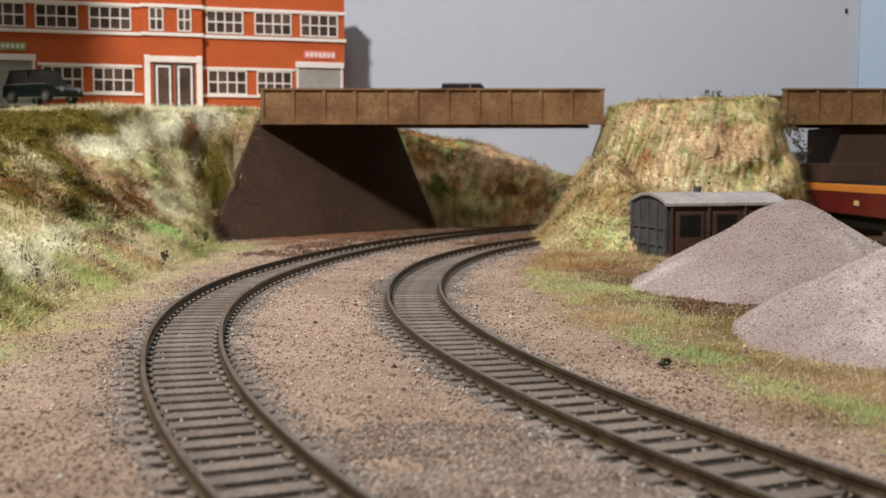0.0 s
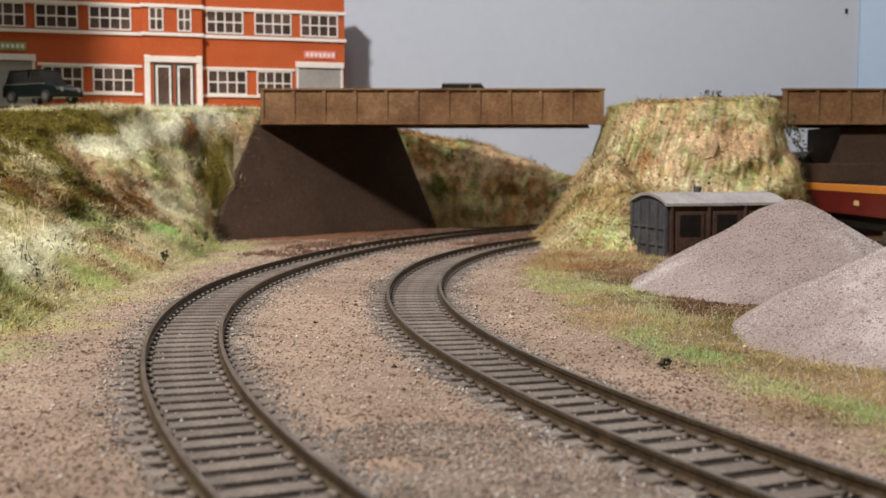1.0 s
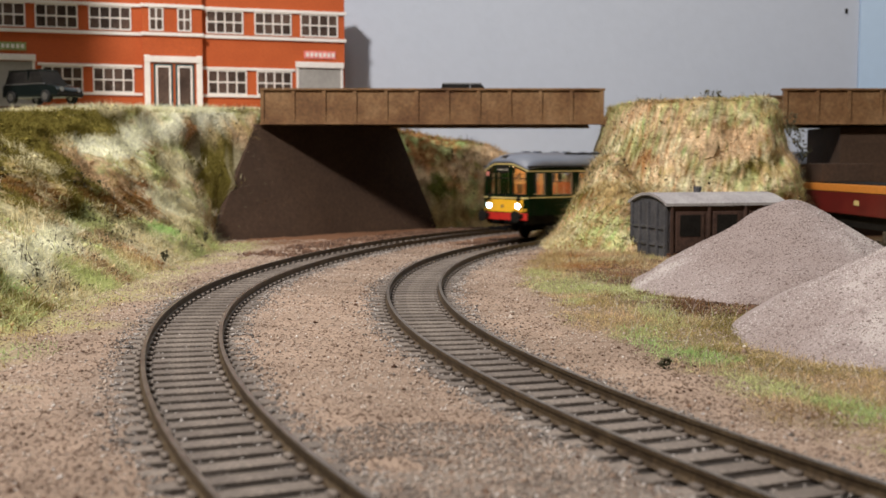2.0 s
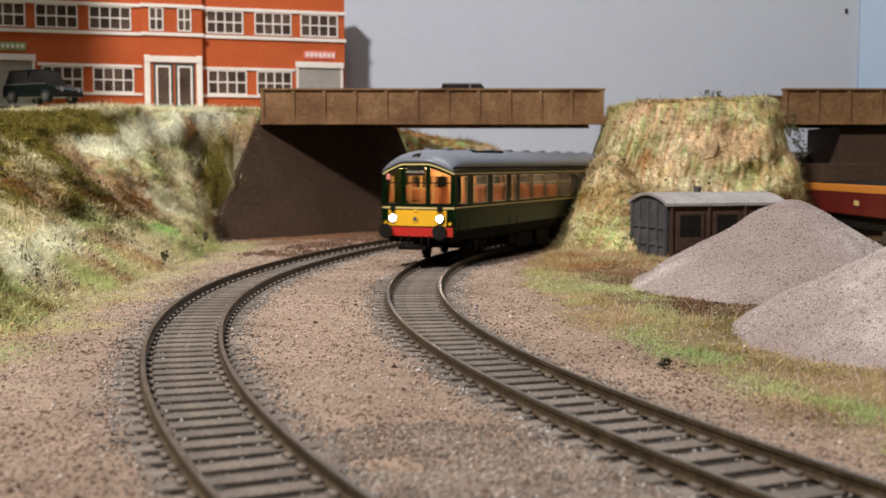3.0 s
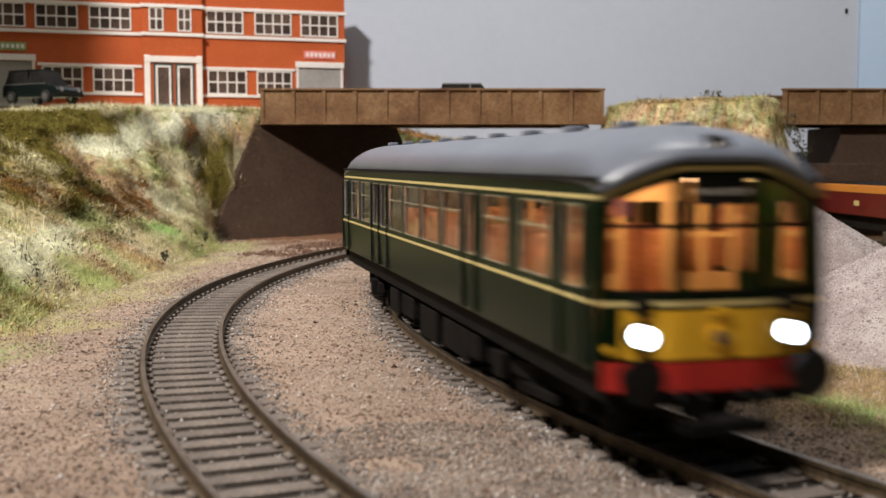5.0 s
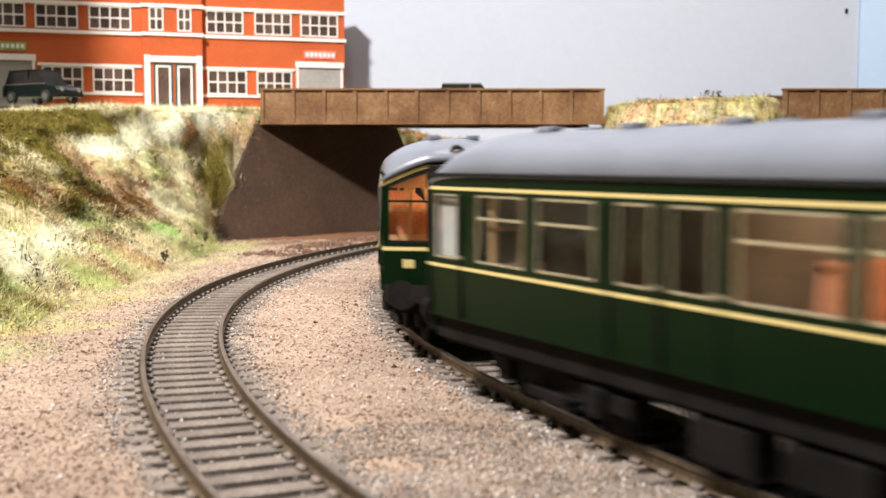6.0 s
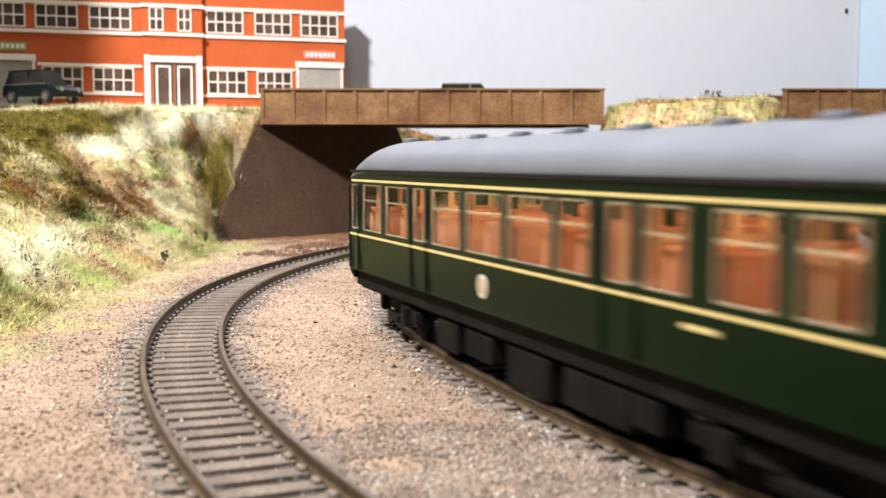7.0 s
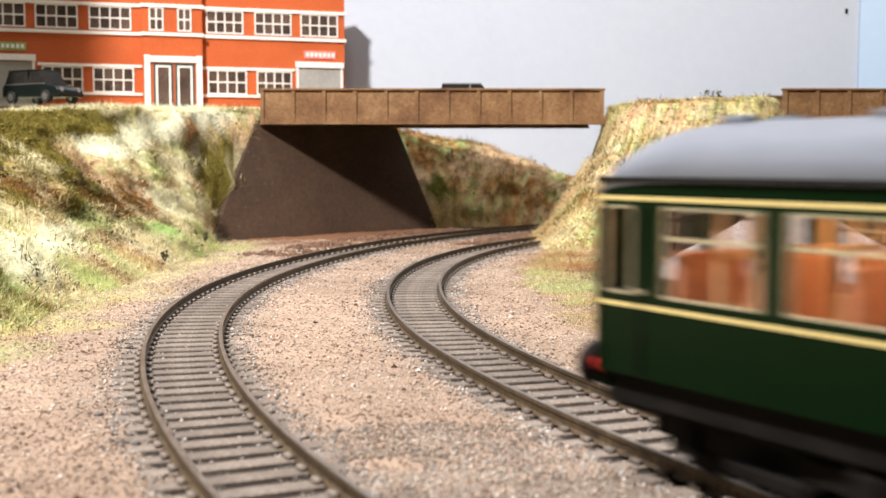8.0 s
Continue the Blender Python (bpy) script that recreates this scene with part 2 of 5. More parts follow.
def raw_mesh(name, verts, faces, material, smooth=False):
    """A mesh from arrays: vertices in millimetres and faces that all have the same number of corners."""
    me = bpy.data.meshes.new(name)
    verts, faces = np.asarray(verts, np.float32) * S, np.asarray(faces, np.int32)
    me.vertices.add(len(verts))
    me.vertices.foreach_set("co", verts.ravel())
    k = faces.shape[1]
    me.loops.add(faces.size)
    me.loops.foreach_set("vertex_index", faces.ravel())
    me.polygons.add(len(faces))
    me.polygons.foreach_set("loop_start", np.arange(0, faces.size, k, dtype=np.int32))
    if smooth:
        me.polygons.foreach_set("use_smooth", np.ones(len(faces), bool))
    me.update(calc_edges=True)
    me.materials.append(material)
    return new(name, me)


RNG = np.random.default_rng(7)


def fbm(x, y, scale, octaves=4, seed=0):
    """Smooth value noise of arrays, about -1 to 1."""
    out, amp = np.zeros_like(x, dtype=float), 1.0
    for o in range(octaves):
        g = np.random.default_rng(seed * 101 + o).uniform(-1, 1, (257, 257))
        u, v = x / scale * 2 ** o + 37.3 * o, y / scale * 2 ** o + 11.9 * o
        iu, iv = np.floor(u).astype(int), np.floor(v).astype(int)
        fu, fv = u - iu, v - iv
        fu, fv = fu * fu * (3 - 2 * fu), fv * fv * (3 - 2 * fv)
        a, b, c, d = g[iu % 256, iv % 256], g[(iu + 1) % 256, iv % 256], g[iu % 256, (iv + 1) % 256], g[(iu + 1) % 256, (iv + 1) % 256]
        out += amp * ((a * (1 - fu) + b * fu) * (1 - fv) + (c * (1 - fu) + d * fu) * fv)
        amp *= 0.5
    return out


def heightfield(name, xs, ys, fn, material, smooth=True):
    X, Y = np.meshgrid(xs, ys)
    V = np.stack([X, Y, fn(X, Y)], -1).reshape(-1, 3)
    nx, ny = len(xs), len(ys)
    i = (np.arange(ny - 1)[:, None] * nx + np.arange(nx - 1)[None]).ravel()
    return raw_mesh(name, V, np.stack([i, i + 1, i + nx + 1, i + nx], 1), material, smooth)


def lumpy(P, axis, amount):
    """Pushes points of a slope in and out sideways, so that its lumps stay round where it is steep."""
    Q = np.array(P)
    Q[:, axis] += amount * fbm(Q[:, 1 - axis], 1.7 * Q[:, 2], 17, 3, 77) * np.clip(Q[:, 2] / 8, 0, 1)
    return Q


def reshape(ob, V):
    ob.data.vertices.foreach_set("co", (np.asarray(V) * S).astype(np.float32).ravel())
    ob.data.update()
    return ob


# colours of the scatter materials
CREAM, WHITE, LIME, BRIGHT, OLIVE, BROWN, RUST, STRAW, TAN, DEEP = range(10)
PALETTE = np.array([(0.76, 0.70, 0.46), (0.90, 0.89, 0.70), (0.56, 0.60, 0.28), (0.42, 0.60, 0.23), (0.21, 0.175, 0.045), (0.20, 0.105, 0.034),
                    (0.42, 0.21, 0.085), (0.56, 0.43, 0.21), (0.66, 0.48, 0.30), (0.13, 0.14, 0.035)])


def mottled(P, u, v, leanings, scale, spots=(), jitter=0.2, seed=0, depth=0.7):
    """A colour for each point: the kind with the most weight there. leanings: {kind: bias}; spots: (a, b, ra, rb, kind, weight) in u, v."""
    score = np.full((len(P), len(PALETTE)), -9.0)
    for kind, bias in leanings.items():
        score[:, kind] = bias + depth * fbm(u, v, scale, 4, seed * 20 + kind + 100)
    wu, wv = fbm(u, v * 2, 30, 4, seed + 140), fbm(u, v * 2, 30, 4, seed + 150)
    for a, b, ra, rb, kind, weight in spots:
        w = weight * np.exp(-((u - a) / ra + 0.55 * wu) ** 2 - ((v - b) / rb + 0.55 * wv) ** 2)
        score[:, kind] = np.where(w > 0.05, np.maximum(score[:, kind], -0.6), score[:, kind]) + 1.15 * w
    score += RNG.normal(0, jitter, score.shape)
    top = np.argsort(score, axis=1)[:, -2:]
    gap = np.take_along_axis(score, top, 1)
    w = np.clip(0.5 + (gap[:, 1] - gap[:, 0]) / 0.5, 0.5, 1)[:, None]
    return (PALETTE[top[:, 1]] * w + PALETTE[top[:, 0]] * (1 - w)) * RNG.uniform(0.68, 1.3, (len(P), 1))


def coloured(ob, colours, each=1):
    """Lays one colour for every so many vertices on a mesh."""
    c = np.ones((len(colours) * each, 4), np.float32)
    c[:, :3] = np.repeat(colours, each, axis=0)
    ob.data.attributes.new("flock", "FLOAT_COLOR", "POINT").data.foreach_set("color", c.ravel())
    return ob


def mesh_points(ob):
    v = np.empty(len(ob.data.vertices) * 3, np.float32)
    ob.data.vertices.foreach_get("co", v)
    return v.reshape(-1, 3).astype(float) / S


def pebbles(name, P, size, material):
    """Loose grains: a squashed, jittered octahedron at each point."""
    base = np.array([(1, 0, 0), (0, 1, 0), (-1, 0, 0), (0, -1, 0), (0, 0, 0.8), (0, 0, -0.8)], float)
    tri = np.array([(0, 1, 4), (1, 2, 4), (2, 3, 4), (3, 0, 4), (1, 0, 5), (2, 1, 5), (3, 2, 5), (0, 3, 5)])
    n = len(P)
    r = np.asarray(size)[:, None, None] * base[None] * RNG.uniform(0.55, 1.25, (n, 6, 3))
    a = RNG.uniform(0, 6.283, n)
    c, s = np.cos(a)[:, None], np.sin(a)[:, None]
    V = np.stack([r[..., 0] * c - r[..., 1] * s, r[..., 0] * s + r[..., 1] * c, r[..., 2]], -1) + P[:, None]
    F = tri[None] + 6 * np.arange(n)[:, None, None]
    return raw_mesh(name, V.reshape(-1, 3), F.reshape(-1, 3), material)


def blades(name, P, length, width, material, lean=0.7):
    """Fibres: a thin bent blade of two faces at each point, leaning every way."""
    n = len(P)
    a, t = RNG.uniform(0, 6.283, n), RNG.uniform(0, 6.283, n)
    l = np.asarray(length) * RNG.uniform(0.5, 1.3, n)
    w = width * RNG.uniform(0.6, 1.4, n)
    k = RNG.uniform(0.1, lean, n)
    side = np.stack([np.cos(a), np.sin(a), 0 * a], -1) * w[:, None] / 2
    way = np.stack([np.cos(t), np.sin(t), 0 * t], -1)
    flat = np.clip(1 - 0.33 * k, 0.12, 1)
    mid = P + way * (l * k * 0.4)[:, None] + np.array([0, 0, 1]) * (l * 0.55 * flat)[:, None]
    tip = P + way * (l * k)[:, None] + np.array([0, 0, 1]) * (l * flat)[:, None]
    V = np.stack([P - side, P + side, mid + side * 0.8, mid - side * 0.8, tip], 1)
    F = np.array([(0, 1, 2), (0, 2, 3), (3, 2, 4)])[None] + 5 * np.arange(n)[:, None, None]
    return raw_mesh(name, V.reshape(-1, 3), F.reshape(-1, 3), material)


# ---- the two lines of track ----
class Line:
    """A plan curve from a start, a heading and its curvature (per 100 mm) along the way."""

    def __init__(self, x, y, heading, knots, lo=-420, hi=1500):
        ks, kv = [k[0] for k in knots], [k[1] / 100 for k in knots]
        s = np.arange(lo, hi + 1.0)
        kap = np.interp(s, ks, kv)
        h = np.concatenate([[0], np.cumsum((kap[1:] + kap[:-1]) / 2)])
        h += heading - h[-lo]
        px = np.concatenate([[0], np.cumsum(np.cos((h[1:] + h[:-1]) / 2))])
        py = np.concatenate([[0], np.cumsum(np.sin((h[1:] + h[:-1]) / 2))])
        self.s, self.h, self.x, self.y = s, h, px - px[-lo] + x, py - py[-lo] + y

    def at(self, s, off=0.0):
        """Place and heading; off is to the left of the way outwards."""
        x, y, h = (np.interp(s, self.s, q) for q in (self.x, self.y, self.h))
        return x - np.sin(h) * off, y + np.cos(h) * off, h


LEFT = Line(0.0, 104.1, 2.0882, [(0, -0.1775), (140, -0.1752), (280, -0.2012), (420, -0.1352), (560, -0.1663), (700, -0.254), (850, -0.2), (1500, 0)])
RIGHT = Line(50.25, 142.64, 2.0218, [(0, -0.1327), (140, -0.193), (280, -0.1911), (420, -0.222), (560, -0.31), (700, -0.31), (800, -0.25), (900, 0), (1500, 0)])


def near_line(x, y):
    """Distance of points to the nearer track's middle."""
    best = np.full(np.shape(x), 1e9)
    for line in (LEFT, RIGHT):
        for k in range(0, len(line.s), 12):
            best = np.minimum(best, np.hypot(x - line.x[k], y - line.y[k]))
    return best


SLEEPER_TOP, GROUND = -2.6, -4.5


# ---- ground ----
def ground_z(x, y):
    d = near_line(x, y)
    w = np.clip((d - 9.8 - 0.9 * fbm(x, y, 9, 2, 4)) / 3.4, 0, 1)
    far = np.clip((d - 14) / 14, 0, 1)
    return GROUND + w * (1.8 + 0.25 * fbm(x, y, 5, 2, 3)) + far * (0.1 + 0.5 * fbm(x, y, 30, 3, 1)) + 0.12 * fbm(x, y, 4, 2, 2)


def bank_z(x, y):
    """Left embankment: foot near x = -112, level top that climbs to the works."""
    foot = -111 - 2.5 * np.sin(y / 60) - np.clip((y - 560) / 70, 0, 1) * 6
    foot = np.where(y > 590, np.interp(y, [590, 620, 653, 690, 760], [-118, -124, -131, -98, -60]), foot)
    crest = np.interp(y, [200, 480, 560, 620, 655, 690, 760], [-215, -200, -182, -162, -142, -117, -106])
    t = np.clip((foot - x) / np.maximum(foot - crest, 6), 0, 1.6)
    top = np.interp(y, [200, 480, 560, 620, 690, 780], [46, 58, 65, 69.5, 73, 80])
    rise = np.where(t < 1, 0.5 - 0.5 * np.cos(np.pi * np.clip(t, 0, 1)) * (1 - 0.15 * np.sin(np.pi * np.clip(t, 0, 1))), 1)
    rise = 0.55 * rise + 0.45 * np.clip(t, 0, 1)
    bump = np.clip(t * 4, 0, 1) * np.where(t > 1.05, 0.15, 1)
    return -6 + rise * (top + 6) + bump * (3.6 * fbm(x, y, 38, 3, 5) + 1.2 * fbm(x, y, 11, 3, 6))


def mound_z(x, y):
    """The hump between the two bridges, with a tail towards the tracks."""
    cx, cy = 145.0, 672.0
    dx = np.where(x < cx, (cx - x) / 67, (x - cx) / 60)
    dy = np.where(y < cy, (cy - y) / 108, (y - cy) / 105)
    r = (np.abs(dx) ** 3 + np.abs(dy) ** 3) ** (1 / 3)
    r = r + 0.05 * fbm(x, y, 40, 3, 7)
    body = 80.5 * np.clip((1 - r) / 0.34, -0.1, 1)
    flare = 50 * np.exp(-((x - 90) / 23) ** 2) * np.clip((y - 540) / 60, 0, 1) * np.clip((720 - y) / 40, 0, 1)
    body = np.maximum(body, flare)
    return -6 + body + np.clip(body / 12, 0, 1) * (2.0 * fbm(x, y, 24, 3, 8) + 0.9 * fbm(x, y, 10, 3, 9))


def far_z(x, y):
    """Bank behind the tracks under and past the bridge, falling to the right."""
    foot = np.interp(x, [-60, 0, 60, 140, 300, 520], [735, 768, 792, 800, 802, 806])
    top = np.interp(x, [-60, -30, 20, 60, 120, 170, 230, 278, 292], [67, 63, 55.5, 43.5, 24, 26, 30, 36, 60])
    t = np.clip((y - foot) / 42, 0, 1)
    return -6 + (top + 6) * (0.5 * t + 0.5 * np.sin(t * np.pi / 2)) + np.clip(t * 4, 0, 1) * (3 * fbm(x, y, 26, 3, 12) + 0.6 * fbm(x, y, 6, 2, 13))


def ground_colours(V):
    """Pinkish sand, greyer between the lines near the front, grass litter on the verges, soil by the far tracks and the heaps."""
    x, y = V[:, 0], V[:, 1]
    col = np.array([(0.315, 0.235, 0.182)]) * (1 + 0.16 * fbm(x, y, 45, 4, 70) + 0.1 * fbm(x, y, 5, 2, 71))[:, None]

    def blend(w, c):
        nonlocal col
        w = np.clip(w, 0, 1)[:, None]
        col = col * (1 - w) + np.array([c]) * w
    ragged = fbm(x, y, 22, 4, 72)
    blend(0.75 * (1.1 - np.hypot((x - 20) / 34, (y - 122) / 44) + 0.5 * ragged), (0.25, 0.215, 0.19))
    blend(0.7 * (1.2 - near_line(x, y) / 17 + 0.3 * ragged), (0.17, 0.145, 0.128))
    blend(0.8 * (verge_depth(x, y) / 16 + 0.2), (0.20, 0.158, 0.085))
    blend(1.3 - np.hypot((x - 68) / 30, (y - 490) / 75) + 0.4 * ragged, (0.20, 0.105, 0.055))
    blend(1.3 - np.hypot((x - 78) / 26, (y - 348) / 24) + 0.5 * ragged, (0.085, 0.06, 0.042))
    blend((-92 - x) / 22 + 0.5 * ragged, (0.36, 0.32, 0.17))
    blend((y - 565) / 60 - np.abs(x + 10) / 260 + 0.2 * ragged, (0.19, 0.10, 0.06))
    return col


def verge_depth(x, y):
    """How far a place lies inside the grass strip beside the right-hand line."""
    edge = np.interp(y, [150, 184, 242, 323, 415, 480, 560, 700], [70, 64, 48, 33, 27, 31, 52, 75])
    return x - edge + 5 * fbm(x, y, 18, 3, 21)


def make_ground():
    g = heightfield("ground", np.concatenate([np.arange(-900, -140, 20), np.arange(-140, 200, 1.6), np.arange(200, 1000, 20)]),
                    np.concatenate([np.arange(-300, 90, 15), np.arange(90, 520, 1.6), np.arange(520, 960, 4)]), ground_z, M_EARTH)
    V = mesh_points(g)
    coloured(g, ground_colours(V))
    tagged(g, "sandy brown ballast ground between and beside the tracks", "ground", kind="structure")
    # loose grains over the ground
    n = 125000
    y = 95 + 560 * RNG.random(n) ** 1.6
    x = RNG.uniform(-0.40, 0.42, n) * (y + 25) + 5
    d = near_line(x, y)
    keep = d > 12.2 + RNG.uniform(0, 4, n)
    x, y = x[keep], y[keep]
    size = (RNG.gamma(4.0, 0.048, len(x)) + 0.07) * np.clip(0.8 + y / 900, 0.8, 1.5)
    P = np.stack([x, y, ground_z(x, y) + size * 0.15], -1)
    tagged(pebbles("ballast_grains", P, size, M_STONE), "loose sandy brown and pale ballast grains", "gravel", kind="stuff")
    # greyer stones between the lines near the viewer
    x, y = RNG.uniform(-35, 60, 26000), RNG.uniform(95, 190, 26000)
    k = (fbm(x, y, 40, 3, 61) + 1.2 - np.hypot((x - 18) / 32, (y - 125) / 45) > 0) & (near_line(x, y) > 15)
    x, y = x[k], y[k]
    tagged(pebbles("grey_grains", np.stack([x, y, ground_z(x, y) + 0.15], -1), RNG.gamma(4, 0.045, len(x)) + 0.08, M_GREYSAND), "loose grey ballast grains", "gravel", kind="stuff")
    y = 100 + 420 * RNG.random(1400) ** 1.3
    x = RNG.uniform(-0.38, 0.3, len(y)) * (y + 25)
    k = (near_line(x, y) > 16) & (fbm(x, y, 14, 2, 66) > -0.1)
    x, y = x[k], y[k]
    tagged(pebbles("brown_crumbs", np.stack([x, y, ground_z(x, y) + 0.15], -1), RNG.gamma(4, 0.07, len(x)) + 0.1, M_SOIL), "brown crumbs scattered over the ballast", "gravel", kind="stuff")
    # a few near-white chips in place of glints on the ballast
    y = 110 + 420 * RNG.random(520) ** 1.4
    x = RNG.uniform(-0.38, 0.34, len(y)) * (y + 25)
    k = near_line(x, y) > 11
    x, y = x[k], y[k]
    tagged(pebbles("glint_chips", np.stack([x, y, ground_z(x, y) + 0.3], -1), RNG.gamma(4, 0.05, len(x)) + 0.1, M_TRIM), "pale chips in place of glints over the ballast", "gravel", kind="stuff")
    # red-brown soil by the abutment and beside the far tracks
    s, off = RNG.uniform(440, 780, 12000), RNG.uniform(14, 48, 12000)
    x, y, h = LEFT.at(s, off)
    x2, y2, h = RIGHT.at(RNG.uniform(470, 650, 4000), RNG.uniform(15, 34, 4000))
    x, y = np.concatenate([x, x2]), np.concatenate([y, y2])
    k = RNG.random(len(x)) < np.clip(0.7 + 0.8 * fbm(x, y, 40, 3, 63), 0, 1)
    x, y = x[k], y[k]
    tagged(pebbles("soil", np.stack([x, y, ground_z(x, y) + 0.2], -1), RNG.gamma(4, 0.14, len(x)) + 0.2, M_SOIL), "red-brown soil beside the far tracks", "soil", kind="stuff")


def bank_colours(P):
    """Left bank: olive and brown scrub above, also darkened for shade on the upper left, pale fluff by the bridge,
    bright green along the foot.
    """
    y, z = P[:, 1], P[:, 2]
    # BROWN and OLIVE spots at y 430-565 also carry painted shade
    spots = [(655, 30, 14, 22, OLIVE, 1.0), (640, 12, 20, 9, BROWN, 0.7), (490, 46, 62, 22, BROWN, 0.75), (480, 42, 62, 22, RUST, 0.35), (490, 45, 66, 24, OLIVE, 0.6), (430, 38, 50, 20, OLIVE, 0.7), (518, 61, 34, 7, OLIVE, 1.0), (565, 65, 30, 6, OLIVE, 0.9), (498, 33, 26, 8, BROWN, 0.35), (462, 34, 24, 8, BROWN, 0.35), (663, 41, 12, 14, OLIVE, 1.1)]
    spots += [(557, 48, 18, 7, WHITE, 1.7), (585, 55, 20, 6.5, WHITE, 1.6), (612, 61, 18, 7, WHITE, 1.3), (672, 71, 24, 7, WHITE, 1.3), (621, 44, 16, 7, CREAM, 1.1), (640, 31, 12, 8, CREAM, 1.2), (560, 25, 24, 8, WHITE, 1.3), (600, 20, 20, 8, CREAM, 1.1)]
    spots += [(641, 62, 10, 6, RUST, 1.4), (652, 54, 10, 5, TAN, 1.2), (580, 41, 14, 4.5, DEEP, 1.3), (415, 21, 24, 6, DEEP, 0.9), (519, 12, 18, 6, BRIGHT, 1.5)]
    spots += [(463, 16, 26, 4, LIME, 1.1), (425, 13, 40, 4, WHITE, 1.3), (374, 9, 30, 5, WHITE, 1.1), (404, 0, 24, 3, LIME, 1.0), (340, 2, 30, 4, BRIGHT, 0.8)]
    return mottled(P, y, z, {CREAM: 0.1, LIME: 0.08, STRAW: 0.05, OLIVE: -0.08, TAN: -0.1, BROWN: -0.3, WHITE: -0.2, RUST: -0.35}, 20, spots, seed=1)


def mound_colours(P):
    x, y, z = P.T
    return mottled(P, 1.1 * x, 1.7 * z + 0.6 * y, {TAN: 0.26, STRAW: 0.16, CREAM: 0.14, LIME: 0.0, OLIVE: -0.1, RUST: -0.2, BROWN: -0.42, BRIGHT: -0.5}, 19, jitter=0.26, seed=2, depth=0.5)


def far_colours(P):
    x, y, z = P.T
    return mottled(P, x, 0.8 * z + 0.4 * y, {TAN: 0.2, RUST: 0.1, STRAW: 0.08, LIME: -0.02, OLIVE: 0.06, BRIGHT: -0.3, DEEP: -0.2}, 24, seed=3)


def make_banks():
    b = heightfield("embankment", np.arange(-420, -100, 2.2), np.arange(120, 830, 2.4), bank_z, M_BANK)
    # sheets under the fibres are dimmed, with the shade between blades in their colour
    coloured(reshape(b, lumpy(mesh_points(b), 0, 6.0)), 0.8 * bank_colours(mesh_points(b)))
    tagged(b, "grassy embankment of mottled green, straw and brown scatter", "embankment", kind="structure")
    m = heightfield("grass_mound", np.arange(40, 260, 1.8), np.arange(530, 800, 1.8), mound_z, M_BANK)
    coloured(reshape(m, lumpy(mesh_points(m), 1, 5.5)), 0.95 * mound_colours(mesh_points(m)))
    tagged(m, "straw coloured grassy mound between the two bridges", "mound", kind="structure")
    f = heightfield("far_embankment", np.arange(-70, 560, 3), np.arange(730, 841, 3), far_z, M_BANK)
    coloured(reshape(f, lumpy(mesh_points(f), 1, -5.0)), 0.8 * far_colours(mesh_points(f)))
    tagged(f, "olive and straw grass bank beyond the tracks", "embankment", kind="structure")


def make_backdrop():
    b = part("backdrop", Build().box(-900, 306, 842, 854, -9, 900), M_SKY)
    tagged(b, "flat grey painted backdrop board behind the layout", "backdrop", kind="structure")
    part("paint_chip", Build().box(295.5, 297.4, 841.2, 841.9, 151.5, 154.8), M_BLACK, b)
    c = part("backdrop_side", Build().box(306.5, 980, 840, 852, -9, 900), M_SKYBLUE)
    tagged(c, "pale blue painted backdrop board beside the grey one", "backdrop", kind="structure")
    # unseen board placed to throw shade on the left of the factory
    w = part("shade_board", Build().box(-600, -262, 540, 550, 40, 560), M_WALL)
    tagged(w, "unseen board added to shade the left of the factory", "backdrop", kind="structure")
    t = part("baseboard", Build().box(-900, 980, -300, 962, -60, -9), M_WALL)
    tagged(t, "plain baseboard that carries the layout", "baseboard", kind="structure")
    for x in (-860, 920):
        for y in (-260, 900):
            part("trestle_leg", Build().box(x - 25, x + 25, y - 25, y + 25, -900, -60), M_WALL, t)
    # the room round the layout
    for name, box in (("wall_south", (-2000, 2200, -1600, -1580, -900, 1800)), ("wall_west", (-2000, -1980, -1580, 1500, -900, 1800)),
                      ("wall_east", (2200, 2220, -1580, 1500, -900, 1800)), ("wall_north", (-2000, 2200, 1500, 1520, -900, 1800)),
                      ("ceiling", (-2000, 2200, -1600, 1520, 1800, 1820)), ("floor", (-2000, 2200, -1600, 1520, -920, -900))):
        tagged(part(name, Build().box(*box), M_WALL), "plain pale room " + name.split("_")[0], name.split("_")[0], kind="structure")


